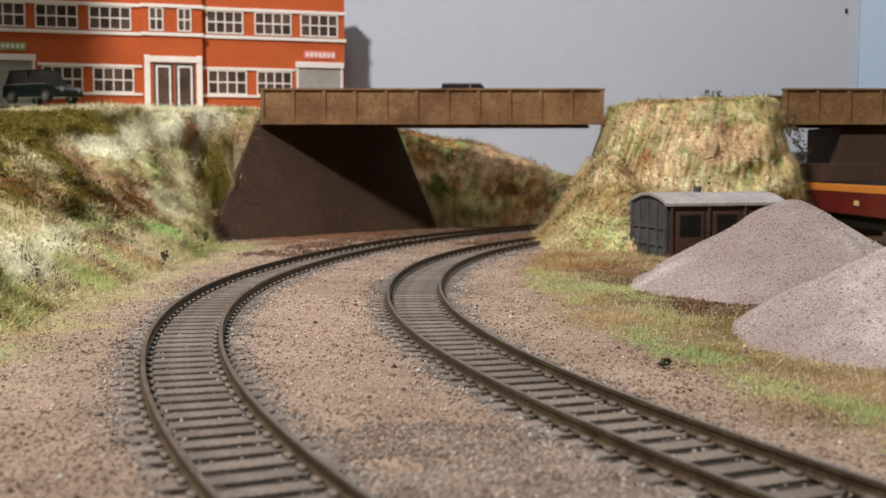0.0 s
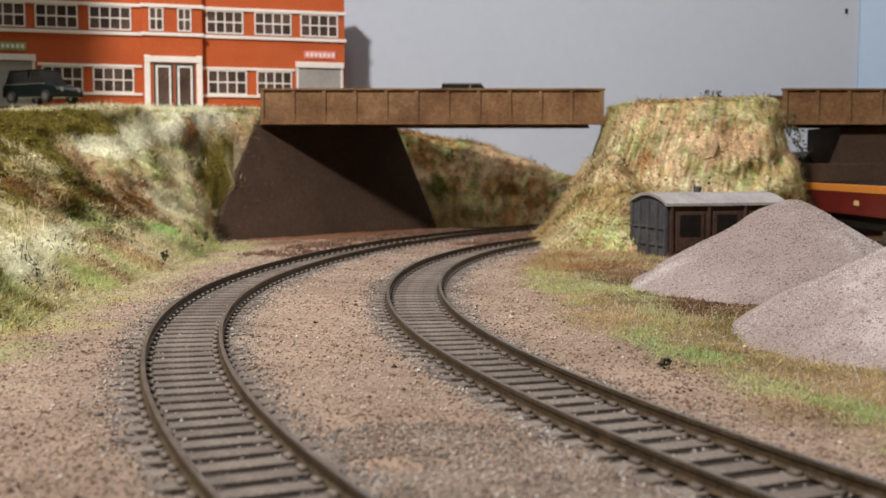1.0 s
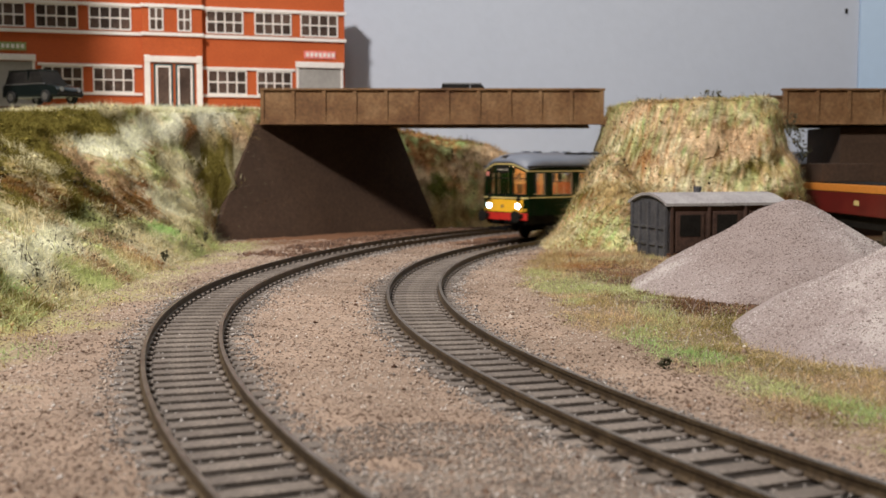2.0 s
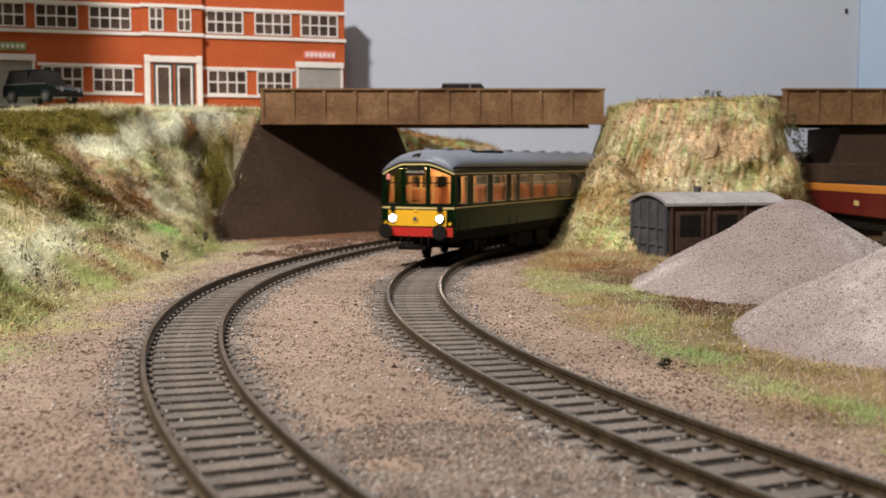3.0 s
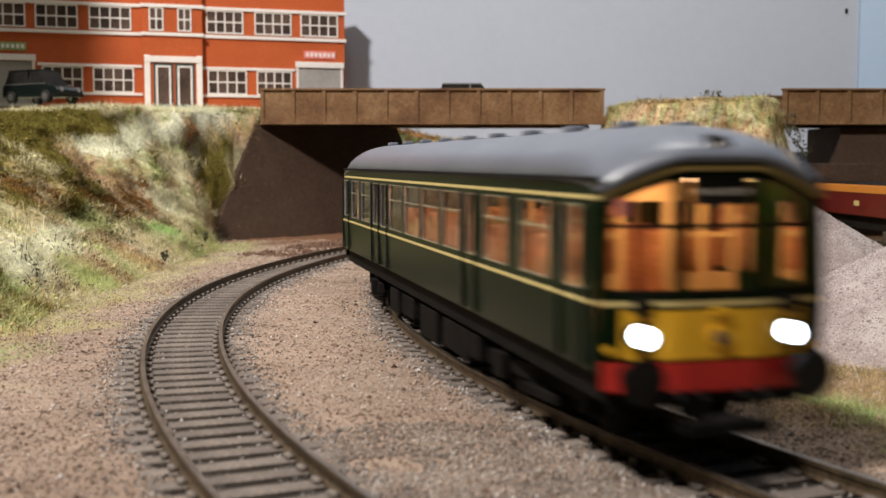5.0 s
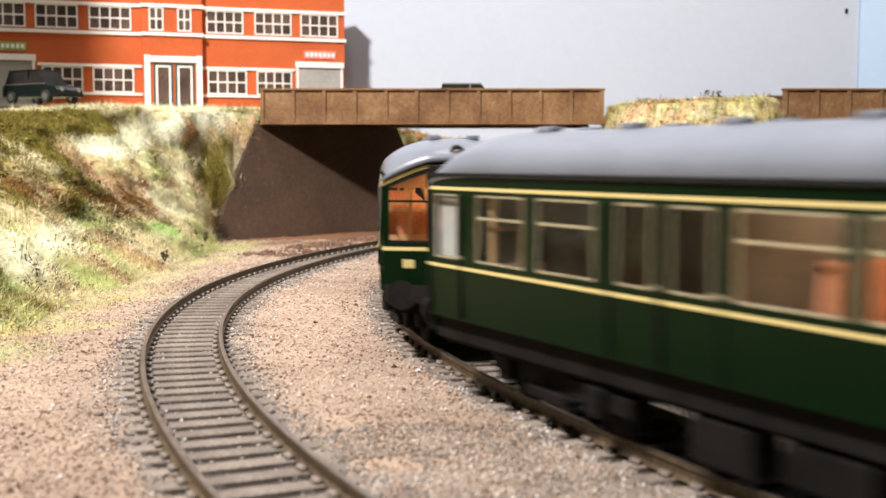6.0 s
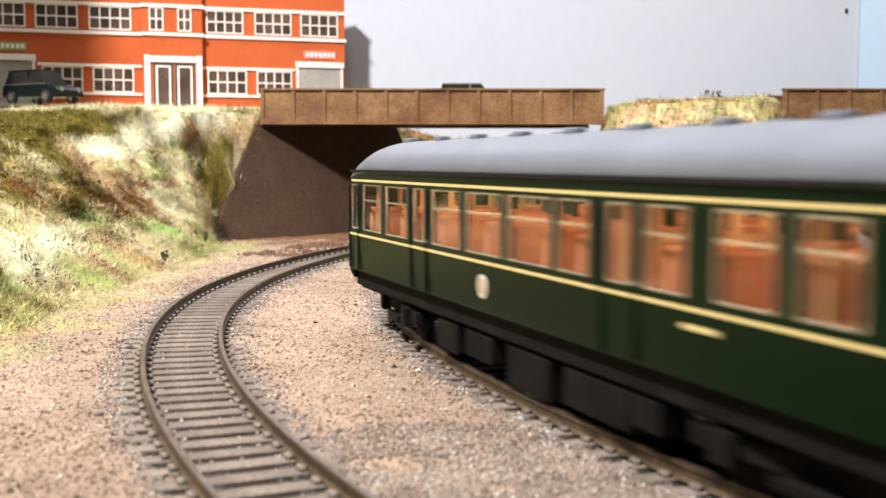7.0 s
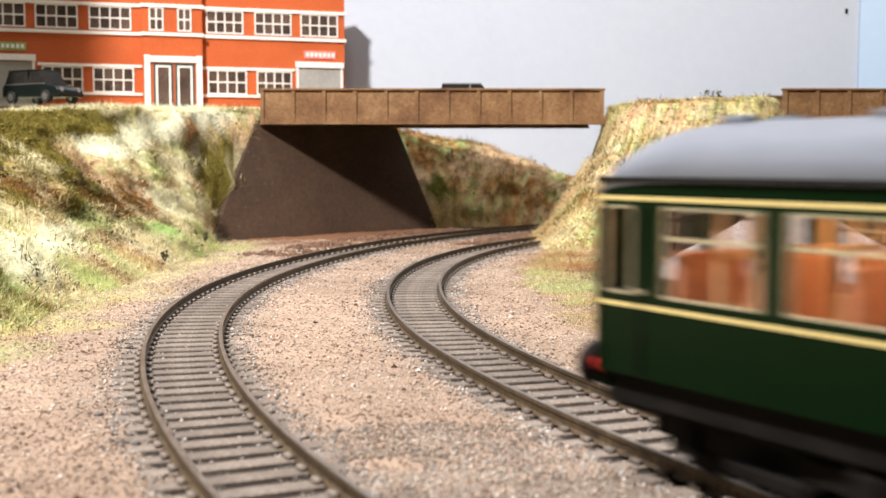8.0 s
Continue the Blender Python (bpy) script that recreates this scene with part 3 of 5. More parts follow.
# ---- track ----
def make_track(name, line, lo, hi, label):
    t = empty(name, label, "railway track")
    tops = np.arange(lo, hi, 3.0)
    for off in (8.25 + 0.45, -8.25 - 0.45):
        prof = [(-0.45, 0), (0.45, 0), (0.45, -0.7), (0.15, -0.9), (0.15, -2.0), (0.85, -2.5), (-0.85, -2.5), (-0.15, -2.0), (-0.15, -0.9), (-0.45, -0.7)]
        rows = []
        for s in tops:
            x, y, h = line.at(s, off)
            rows.append([(x - math.sin(h) * a, y + math.cos(h) * a, z) for a, z in prof])
        rail = part("rail", Build().grid(rows, True), M_RAIL, t, "brown weathered steel rail")
        head = [[(p[0][0], p[0][1], 0.03), (p[1][0], p[1][1], 0.03)] for p in rows]
        part("rail_head", Build().grid(head), M_RAILTOP, rail, "worn bare rail head")
    # bed strip just under the sleeper tops, painted dark for the gaps' shade
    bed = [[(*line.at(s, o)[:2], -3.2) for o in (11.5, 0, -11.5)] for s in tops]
    part("trackbed", Build().grid(bed), M_BEDSHADE, t, "trackbed strip with gap shade in its dark colour")
    proto = None
    pitch = 7.25
    chairs = Build()
    for k, s in enumerate(np.arange(lo, hi, pitch)):
        x, y, h = line.at(s)
        m = at(x, y, 0, 0, 0, math.degrees(h) + RNG.uniform(-1.5, 1.5))
        if proto is None:
            b = Build().box(-2.05, 2.05, -14.6, 14.6, -5.0, SLEEPER_TOP)
            proto = part("sleeper", b, M_SLEEPER, t, bevel=0.25)
            proto.matrix_basis = m
        else:
            same_mesh(proto, "sleeper", m, t)
        for off in (8.7, -8.7):
            for e in (-1.3, 1.3):
                cx, cy, ch = line.at(s, off + e)
                c, sn = math.cos(ch), math.sin(ch)
                i = len(chairs.v)
                chairs.box(-1.1, 1.1, -0.55, 0.55, SLEEPER_TOP - 0.1, SLEEPER_TOP + 0.75)
                chairs.v[i:] = [(cx + px * c - py * sn, cy + px * sn + py * c, pz) for px, py, pz in chairs.v[i:]]
    me = raw_mesh("fastening", chairs.v, chairs.f, M_SLEEPER)
    me.parent = t
    tagged(me, kind="stuff")
    # grey stones between the sleepers and along their ends
    n = int((hi - lo) * 13)
    s = RNG.uniform(lo, hi, n)
    off = RNG.normal(0, 1, n) * 1.6 + RNG.choice([-15.5, -14, -12.3, -6.6, 6.6, 12.3, 14, 15.5], n) + np.where(RNG.random(n) < 0.12, RNG.uniform(-9, 9, n), 0)
    ph = ((s - lo + pitch / 2) % pitch) - pitch / 2
    s = np.where((np.abs(ph) < 2.3) & (np.abs(off) < 14.5) & (RNG.random(n) < 0.96), s + np.sign(ph) * 2.3, s)
    near = np.abs(np.abs(off) - 8.7) < 0.9
    s, off = s[~near], off[~near]
    x, y, h = line.at(s, off)
    size = RNG.gamma(5, 0.05, len(x)) + 0.08
    z = np.where(np.abs(off) < 10.5, -3.1 + RNG.uniform(-0.2, 0.2, len(x)), np.maximum(ground_z(x, y), -4.2) + 0.2)
    st = pebbles("ballast", np.stack([x, y, z], -1), size, M_GREY)
    st.parent = t
    tagged(st, "grey ballast stones between the sleepers", kind="stuff")
    return t


# ---- bridges ----
def make_bridge(name, x0, x1, y0, y1, label, stiff):
    b = empty(name, label, "bridge")
    zb, zt = 66.2, 85.6
    for yy, sgn in ((y0, -1), (y1, 1)):
        g = part("girder", Build().box(x0, x1, yy - 1.0, yy + 1.0, zb, zt), M_GIRDER, b, "rust brown plate girder")
        part("flange", Build().box(x0 - 0.5, x1 + 0.5, yy - 2.6, yy + 2.6, zt, zt + 1.2), M_GIRDER, g, bevel=0.2)
        part("flange", Build().box(x0 - 0.5, x1 + 0.5, yy - 2.6, yy + 2.6, zb - 1.2, zb), M_GIRDER, g, bevel=0.2)
        part("web_strip", Build().box(x0, x1, yy + sgn * 1.0, yy + sgn * 1.6, zb, zb + 4.2), M_GIRDER, g)
        for k in range(stiff):
            xs = x0 + 1.2 + (x1 - x0 - 2.4) * k / (stiff - 1)
            part("stiffener", Build().box(xs - 1.1, xs + 1.1, yy + sgn * 1.0, yy + sgn * 2.2, zb + 0.1, zt), M_GIRDER, g, bevel=0.15)
    part("deck", Build().box(x0, x1, y0 + 1.0, y1 - 1.0, zb + 1, zb + 6), M_TARMAC, b, "dark tarmac deck")
    return b


def make_bridges():
    b = make_bridge("road_bridge", -110.5, 97.5, 690, 763, "rust brown plate girder road bridge over two tracks", 12)
    TL, TR, BR, BL = Vector((-113, 688, 65.5)), Vector((-31, 765, 65.5)), Vector((-3, 768, -5)), Vector((-133, 645, -5))
    back = Vector((-45, 45, 0))
    a = Build()
    rows = []
    for t in np.linspace(0, 1, 12):
        lo, hi = BL.lerp(BR, t), TL.lerp(TR, t)
        rows.append([lo.lerp(hi, u) for u in np.linspace(0, 1, 8)])
    a.grid(rows)
    a.poly([TL, TR, TR + back, TL + back])
    a.poly([BR, TR, TR + back, BR + back])
    a.poly([BL, TL, TL + back, BL + back])
    part("abutment", a, M_ABUT, b, "sloping dark brown abutment wall")
    part("bearing_block", Build().box(97.5, 101, 688, 700, 64, 70), M_GIRDER, b, bevel=0.3)
    b2 = make_bridge("side_bridge", 206, 420, 690, 763, "rust brown plate girder bridge beyond the grassy mound", 12)
    part("pier", Build().box(243, 420, 694, 758, -5, 64), M_ABUT, b2, "dark brown pier wall under the bridge", bevel=0.5)


# ---- works building ----
def make_works():
    bd = empty("factory_building", "orange brick factory with white bands and gridded windows", "building", at(-69, 800, 0, 0, 0, 17.9))
    # local: x along the front (0 at its right end), y into the building, z up
    Z0, ZT = 78, 158
    firsts = [(-306, -280), (-270, -245), (-236, -210), (-203.3, -177.9), (-170.2, -144.4), (-94.7, -70.8), (-62.3, -37.8), (-30.7, -5.2)]
    grounds = [(-306, -280), (-270, -245), (-200, -175.5), (-168.4, -143.3), (-94.3, -68.9), (-61.2, -37.8)]
    part("wall", Build().box(-330, 0, 0, 16, Z0, ZT), M_BRICK, bd, "smooth orange brick wall")
    part("porch_wall", Build().box(-137.2, -98.4, -5, -0.002, Z0, ZT + 6), M_BRICK, bd, "projecting brick entrance bay")
    part("roof", Build().box(-331, 1, -1, 17, ZT + 0.01, ZT + 2), M_TRIM, bd, "white coping", bevel=0.3)

    def window(x0, x1, z0, z1, y, cols):
        w = part("window", Build().box(x0, x1, y - 0.1, y + 0.6, z0, z1), M_BLACK, bd, "dark glazed window with white bars")
        px, pz = (x1 - x0) / cols, (z1 - z0) / 2
        for i in range(cols):
            for j in range(2):
                part("pane", Build().box(x0 + px * i + 0.3, x0 + px * (i + 1) - 0.3, y - 0.22, y - 0.101, z0 + pz * j + 0.3, z0 + pz * (j + 1) - 0.3), M_WINDARK, w)
        f = Build()
        for k in range(cols + 1):
            xx = x0 + (x1 - x0) * k / cols
            f.box(xx - 0.45, xx + 0.45, y - 0.9, y - 0.21, z0, z1)
        part("window_frame", f, M_TRIM, w)
        for k in range(3):
            zz = z0 + (z1 - z0) * k / 2
            part("glazing_bar", Build().box(x0 - 0.45, x1 + 0.45, y - 0.95, y - 0.22, zz - 0.45, zz + 0.45), M_TRIM, w)

    for x0, x1 in firsts:
        window(x0, x1, 129.4, 144.0, 0, 4)
    for x0, x1 in ((-132.5, -124.0), (-114.1, -105.9)):
        window(x0, x1, 129.4, 144.0, -5, 2)
    for x0, x1 in grounds:
        window(x0, x1, 88.6, 104.2, 0, 4)
    for z in (126.8, 145.4):
        part("band", Build().box(-330, -137.3, -1.4, 0, z - 1.1, z + 1.1), M_TRIM, bd, "white string course", bevel=0.2)
        part("band", Build().box(-138.4, -97.2, -6.4, -5, z - 1.1, z + 1.1), M_TRIM, bd, bevel=0.2)
        part("band", Build().box(-98.3, 1.2, -1.4, 0, z - 1.1, z + 1.1), M_TRIM, bd, bevel=0.2)
    for x0, x1 in ((-203, -137.5), (-98.2, -35)):
        for z in (105.6, 87.2):
            part("band", Build().box(x0, x1, -1.3, 0, z - 0.9, z + 0.9), M_TRIM, bd, bevel=0.2)
    # entrance
    part("door_surround", Build().box(-136.4, -132.6, -6.6, -5, Z0, 113), M_TRIM, bd, "white entrance surround", bevel=0.2)
    part("door_surround", Build().box(-102.6, -98.8, -6.6, -5, Z0, 113), M_TRIM, bd, bevel=0.2)
    part("door_surround", Build().box(-136.4, -98.8, -6.8, -5, 108.4, 112.4), M_TRIM, bd, bevel=0.2)
    part("door_recess", Build().box(-132.6, -102.6, -5.3, -4.8, Z0, 108.4), M_BRICK, bd)
    for x0, x1 in ((-129.5, -119), (-115.5, -105)):
        d = part("door", Build().box(x0 - 1, x1 + 1, -5.9, -5.31, Z0, 107.4), M_DOOR, bd, "dark teal glazed entrance door")
        part("pane", Build().box(x0 + 1.6, x1 - 1.6, -6.1, -5.91, Z0 + 3, 105), M_WINDARK, d)
        for xx in (x0 + 1, x1 - 1):
            part("door_frame", Build().box(xx - 0.6, xx + 0.6, -6.4, -5.91, Z0 + 2, 106), M_TRIM, d)
        part("door_frame", Build().box(x0 + 0.4, x1 - 0.4, -6.4, -5.92, 105, 106.2), M_TRIM, d)
    # roller doors with signs over them
    for x0, x1, sign, lab in ((-32.7, -3.1, M_SIGNR, "small red and white works sign"), (-236, -206, M_SIGNG, "small green works sign")):
        part("shutter", Build().box(x0, x1, -0.7, 0, Z0, 107), M_SHUTTER, bd, "grey roller shutter")
        for k in range(12):
            part("shutter_slat", Build().box(x0, x1, -1.0, -0.71, Z0 + 5 + 2.0 * k, Z0 + 6.6 + 2.0 * k), M_SHUTTER, bd)
        part("lintel", Build().box(x0 - 2.2, x1 + 2.2, -2.4, 0, 107.5, 111.5), M_TRIM, bd, "white door lintel", bevel=0.3)
        part("jamb", Build().box(x0 - 1.6, x0, -1.8, 0, Z0, 107.5), M_TRIM, bd)
        part("jamb", Build().box(x1, x1 + 1.6, -1.8, 0, Z0, 107.5), M_TRIM, bd)
        s = part("sign", Build().box(x0 + 4, x1 - 3.5, -0.8, 0, 114, 119.2), sign, bd, lab)
        for k in range(7):
            xa = x0 + 5.4 + 3.0 * k
            part("sign_bar", Build().box(xa, xa + 1.9, -0.95, -0.81, 115.3, 117.9), M_TRIM, s)


# ---- vehicles ----
def make_car(m, name, label, paint, length=56, width=23, height=22):
    c = empty(name, label, "car", m @ Matrix.Scale(0.8, 4))
    L, W, Hh = length / 2, width / 2, height
    body = part("body", Build().prism([(-L, 5), (-L + 0.4, 11.5), (-L + 2, 13.0), (L - 13, 12.8), (L - 3, 11.2), (L, 8.5), (L - 0.4, 4), (-L + 1, 4)], 1, -W, W), paint, c, "dark glossy car body", bevel=0.8, smooth=True)
    rows = []
    for (xa, xb, z, w) in ((-L + 1.8, L - 14, 12.9, W - 0.8), (-L + 3.5, L - 21, Hh - 1.6, W - 3), (-L + 5, L - 23, Hh - 0.8, W - 3.6)):
        rows.append([(xa, -w, z), (xb, -w, z), (xb, w, z), (xa, w, z)])
    g = Build().grid(rows, True)
    g.poly(rows[-1])
    part("glasshouse", g, M_BLACK, c, "dark car windows", bevel=0.3)
    part("roof", Build().box(-L + 3.6, L - 21.5, -W + 2.8, W - 2.8, Hh - 1.2, Hh), paint, c, "", bevel=0.5)
    for y in (-W + 0.4, W - 0.4):
        part("waist_trim", Build().box(-L + 2, L - 13, y - 0.6, y + 0.6, 12.9, 13.5), M_CHROME, c, "bright waist trim")
        for x in (-L + 10, L - 11):
            wh = part("wheel", Build().tube([(x, y - 1.6, 4.3), (x, y + 1.6, 4.3)], 4.3, 20), M_TYRE, c)
            part("rim", Build().tube([(x, y - 1.8, 4.3), (x, y + 1.8, 4.3)], 2.6, 14), M_CHROME, wh)
        part("pillar", Build().box(-3.2, -2.2, y * 0.86 - 0.4, y * 0.86 + 0.4, 13, Hh - 1), paint, c)
    for y in (-W + 4, W - 4):
        part("headlight", Build().tube([(L - 0.8, y, 9), (L + 0.2, y, 9)], 1.7, 12), M_CHROME, c)
    part("bumper", Build().box(L - 0.8, L + 0.9, -W + 0.5, W - 0.5, 4.6, 6.6), M_BLACK, c, bevel=0.4)
    return c


# ---- grounded van ----
def make_van():
    v = empty("grounded_van", "grounded wooden van body with dark sides and grey arched roof", "van body", at(103, 518, -3, 0, 0, 16))
    # local: x along its side, y away from the viewer, front corner at the origin
    Lx, Wy, z1 = 60, 37.5, 25.5
    part("side", Build().box(0, Lx, 0, 1.2, 0, z1), M_WAGON, v, "dark brown panelled van side")
    part("side", Build().box(0, Lx, Wy - 1.2, Wy, 0, z1), M_WAGON, v)
    arc = [(y, z1 + 4.6 * (1 - ((y - Wy / 2) / (Wy / 2)) ** 2)) for y in np.linspace(0, Wy, 13)]
    for x in (0, Lx - 1.2):
        part("end", Build().prism([(0, 0)] + [(a, b - 0.4) for a, b in arc] + [(Wy, 0)], 0, x - 0.01, x + 1.2), M_WAGONEND, v, "slate grey boarded van end")
    top = [(y * 1.08 - 1.5, z + 0.9) for y, z in arc]
    part("roof", Build().prism([(y, z - 1.3) for y, z in top] + top[::-1], 0, -1.5, Lx + 1.5), M_VANROOF, v, "dusty grey arched roof", smooth=True)
    part("vent", Build().tube([(Lx * 0.42, Wy / 2, z1 + 4), (Lx * 0.42, Wy / 2, z1 + 8.2)], [1.6, 2.0], 10), M_WAGONEND, v)
    for k in range(3):
        x = 4 + k * 19
        p = part("door_panel", Build().box(x, x + 14.5, -0.7, 0, 4, z1 - 3), M_WAGON, v, bevel=0.3)
        part("inset", Build().box(x + 2, x + 12.5, -0.9, -0.71, 11, z1 - 4.5), M_BLACK, p)
    for k in range(4):
        part("strap", Build().box(1.2 + k * 19, 2.6 + k * 19, -1.1, 0, 0, z1), M_WAGON, v, bevel=0.2)
    part("sole_rail", Build().box(-0.3, Lx + 0.3, -1.0, 0, 0, 3.4), M_RUST, v, "rusty bottom rail")
    for y in (1, 9.5, 18.5, 27.5, 36):
        part("end_post", Build().box(-1.3, -0.02, y - 0.8, y + 0.8, 0, z1 + 1), M_WAGONEND, v, bevel=0.2)
    for z in (7, 15):
        part("end_rail", Build().box(-0.8, -0.02, 0.2, Wy - 0.2, z - 0.6, z + 0.6), M_WAGONEND, v)


# ---- gravel heaps ----
def make_heap(name, cx, cy, R, Hh, label, seed):
    def z(x, y):
        r = np.hypot(x - cx, (y - cy) * 1.0) * (1 + 0.05 * fbm(x, y, 30, 3, seed))
        k = np.clip(r / R, 0, 1.3)
        return -4.5 + (Hh + 4.5) * np.clip(1.04 - np.sqrt(k * k + 0.012), -0.1, 1) + 0.5 * fbm(x, y, 8, 2, seed + 1)
    h = heightfield(name, np.linspace(cx - R * 1.1, cx + R * 1.1, 90), np.linspace(cy - R * 1.1, cy + R * 1.1, 90), z, M_HEAP)
    tagged(h, label, "gravel heap")
    a, r = RNG.uniform(0, 6.283, 62000), R * 1.06 * np.sqrt(RNG.random(62000))
    x, y = cx + r * np.cos(a), cy + r * np.sin(a)
    x, y = x[y < cy + 14], y[y < cy + 14]
    n = len(x)
    size = RNG.gamma(4, 0.05, n) + 0.07
    p = pebbles("heap_gravel", np.stack([x, y, z(x, y) - 0.25 * size], -1), size, M_HEAP)
    p.parent = h
    tagged(p, kind="stuff")


# ---- grass and scrub ----
LUMPS = {bank_z: (0, 6.0), mound_z: (1, 5.5), far_z: (1, -5.0)}


def tuft_points(fn, x0, x1, y0, y1, n, keep):
    x, y = RNG.uniform(x0, x1, n), RNG.uniform(y0, y1, n)
    z = fn(x, y)
    k = keep(x, y, z)
    P = np.stack([x, y, z], -1)[k]
    return lumpy(P, *LUMPS[fn]) if fn in LUMPS else P


def fibres(name, P, length, width, colours, lean, label, category="grass"):
    """A mat of coloured fibres."""
    ob = coloured(blades(name, P, length, width, M_FIBRE, lean), colours, 5)
    return tagged(ob, label, category, kind="stuff")


def crumbs(name, P, size, colours, label):
    ob = coloured(pebbles(name, P, size, M_FIBRE), colours, 6)
    return tagged(ob, label, "scrub", kind="stuff")


def strands(name, P, colours, length, label):
    """Loose bent stalks lying in the grass."""
    return fibres(name, P, length, 0.38, colours, 3.0, label, "scrub")


def make_grass():
    P = np.concatenate([tuft_points(bank_z, -225, -98, 300, 705, 150000, lambda x, y, z: z > -3.5),
                        tuft_points(bank_z, -270, -98, 180, 300, 12000, lambda x, y, z: z > -3.5)])
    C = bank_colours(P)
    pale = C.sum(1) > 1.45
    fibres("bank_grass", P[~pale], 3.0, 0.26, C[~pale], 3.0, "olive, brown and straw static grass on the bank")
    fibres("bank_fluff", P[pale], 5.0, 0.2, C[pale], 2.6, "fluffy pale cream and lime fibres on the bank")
    P = tuft_points(mound_z, 46, 222, 540, 705, 85000, lambda x, y, z: z > -2)
    fibres("mound_grass", P, 3.0, 0.26, mound_colours(P), 3.6, "straw, tan and green static grass on the mound")
    P = tuft_points(far_z, -50, 340, 735, 838, 36000, lambda x, y, z: z > -3)
    fibres("far_grass", P, 3.2, 0.45, far_colours(P), 3.2, "straw, rust and olive grass on the far bank")
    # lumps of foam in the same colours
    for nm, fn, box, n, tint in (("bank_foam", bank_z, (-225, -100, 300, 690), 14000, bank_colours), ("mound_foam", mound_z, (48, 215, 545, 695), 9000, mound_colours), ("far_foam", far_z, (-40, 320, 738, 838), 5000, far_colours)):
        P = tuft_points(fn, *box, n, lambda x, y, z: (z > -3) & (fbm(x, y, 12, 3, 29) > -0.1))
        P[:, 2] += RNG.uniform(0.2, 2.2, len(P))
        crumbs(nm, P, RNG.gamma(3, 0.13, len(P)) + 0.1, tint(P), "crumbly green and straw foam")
    # strip of thin grass beside the right-hand line and round the heaps
    P = tuft_points(ground_z, 22, 180, 150, 600, 260000, lambda x, y, z: RNG.random(len(x)) < np.clip(verge_depth(x, y) / 12 + 0.05, 0, 1) * np.clip(0.9 + 0.8 * fbm(x, y, 20, 3, 22), 0.15, 1) * np.clip(1.4 - verge_depth(x, y) / 60, 0.15, 1))
    spots = [(54, 268, 13, 28, BRIGHT, 1.7), (64, 232, 12, 16, LIME, 1.1), (72, 205, 10, 20, BRIGHT, 1.3), (38, 430, 10, 40, LIME, 0.9), (42, 375, 8, 26, LIME, 0.8), (70, 490, 24, 60, RUST, 1.2), (78, 345, 22, 20, BROWN, 1.4), (85, 300, 16, 20, OLIVE, 0.9)]
    C = mottled(P, P[:, 0], P[:, 1], {STRAW: 0.22, LIME: -0.1, OLIVE: 0.05, TAN: 0.16, BROWN: -0.35}, 22, spots, seed=4)
    fibres("verge_grass", P, 2.3, 0.13, C, 3.4, "thin green and straw verge grass")
    k = (RNG.random(len(P)) < 0.012) & (np.abs(P[:, 1] - 320) < 130)
    fibres("verge_stalks", P[k], 6.0, 0.12, C[k] * 0.5 + 0.35, 2.2, "longer pale straw stalks in the verge")
    P = tuft_points(ground_z, 34, 118, 440, 600, 30000, lambda x, y, z: RNG.random(len(x)) < np.clip((y - 470 + 25 * fbm(x, y, 20, 3, 27)) / 60, 0, 1) * np.clip((x - 46 + 6 * fbm(x, y, 16, 3, 28)) / 8, 0, 1))
    fibres("mound_foot_grass", P, 3.0, 0.2, mottled(P, P[:, 0], P[:, 1], {STRAW: 0.2, TAN: 0.15, CREAM: 0.05, RUST: -0.05, LIME: -0.1, BROWN: -0.2}, 18, seed=6), 3.0, "straw grass spilling from the mound's foot")
    P = tuft_points(ground_z, -190, -80, 140, 640, 60000, lambda x, y, z: RNG.random(len(x)) < np.clip((-92 - x + 8 * fbm(x, y, 24, 3, 25)) / 16, 0, 1) * np.clip(0.6 + 0.8 * fbm(x, y, 18, 3, 26), 0.1, 1))
    fibres("foot_grass", P, 2.0, 0.14, mottled(P, P[:, 1], P[:, 0], {STRAW: 0.15, LIME: 0.12, CREAM: 0.1, BRIGHT: -0.15, TAN: 0.0}, 26, seed=5), 3.0, "pale grass at the foot of the bank")
    P = tuft_points(ground_z, 40, 125, 325, 570, 30000, lambda x, y, z: fbm(x, y, 30, 3, 35) + 1.1 - np.abs(x - np.interp(y, [325, 365, 420, 480, 560], [88, 84, 78, 76, 80])) / 15 > 0.0)
    P[:, 2] += 0.3
    tagged(pebbles("scrub_soil", P, RNG.gamma(4, 0.08, len(P)) + 0.1, M_SOIL), "dark brown scrubby soil round the heaps", "soil", kind="stuff")
    # dark foam and stalks caught in the grass, in drifts
    dark, pale = np.array([(0.07, 0.055, 0.035)]), np.array([(0.74, 0.68, 0.52)])
    for where, fn, box, n, drift in (("bank", bank_z, (-200, -105, 330, 690), 2200, lambda x, y, z: (z > -3) & (fbm(y, z * 3, 34, 3, 31) + 1.0 * np.exp(-((z - 6) / 7) ** 2 - ((y - 440) / 60) ** 2) + 0.5 * np.exp(-((z - 34) / 8) ** 2 - ((y - 530) / 40) ** 2) > 0.62)),
                                     ("mound", mound_z, (55, 212, 545, 690), 1000, lambda x, y, z: (z > 0) & (fbm(x, z * 1.5 + y, 20, 3, 32) > 0.32)),
                                     ("far", far_z, (-40, 320, 738, 838), 1000, lambda x, y, z: (z > 0) & (fbm(x, y, 22, 2, 33) > 0.2))):
        P = tuft_points(fn, *box, n * 4, drift)[:n]
        P[:, 2] += RNG.uniform(0.8, 2.6, len(P))
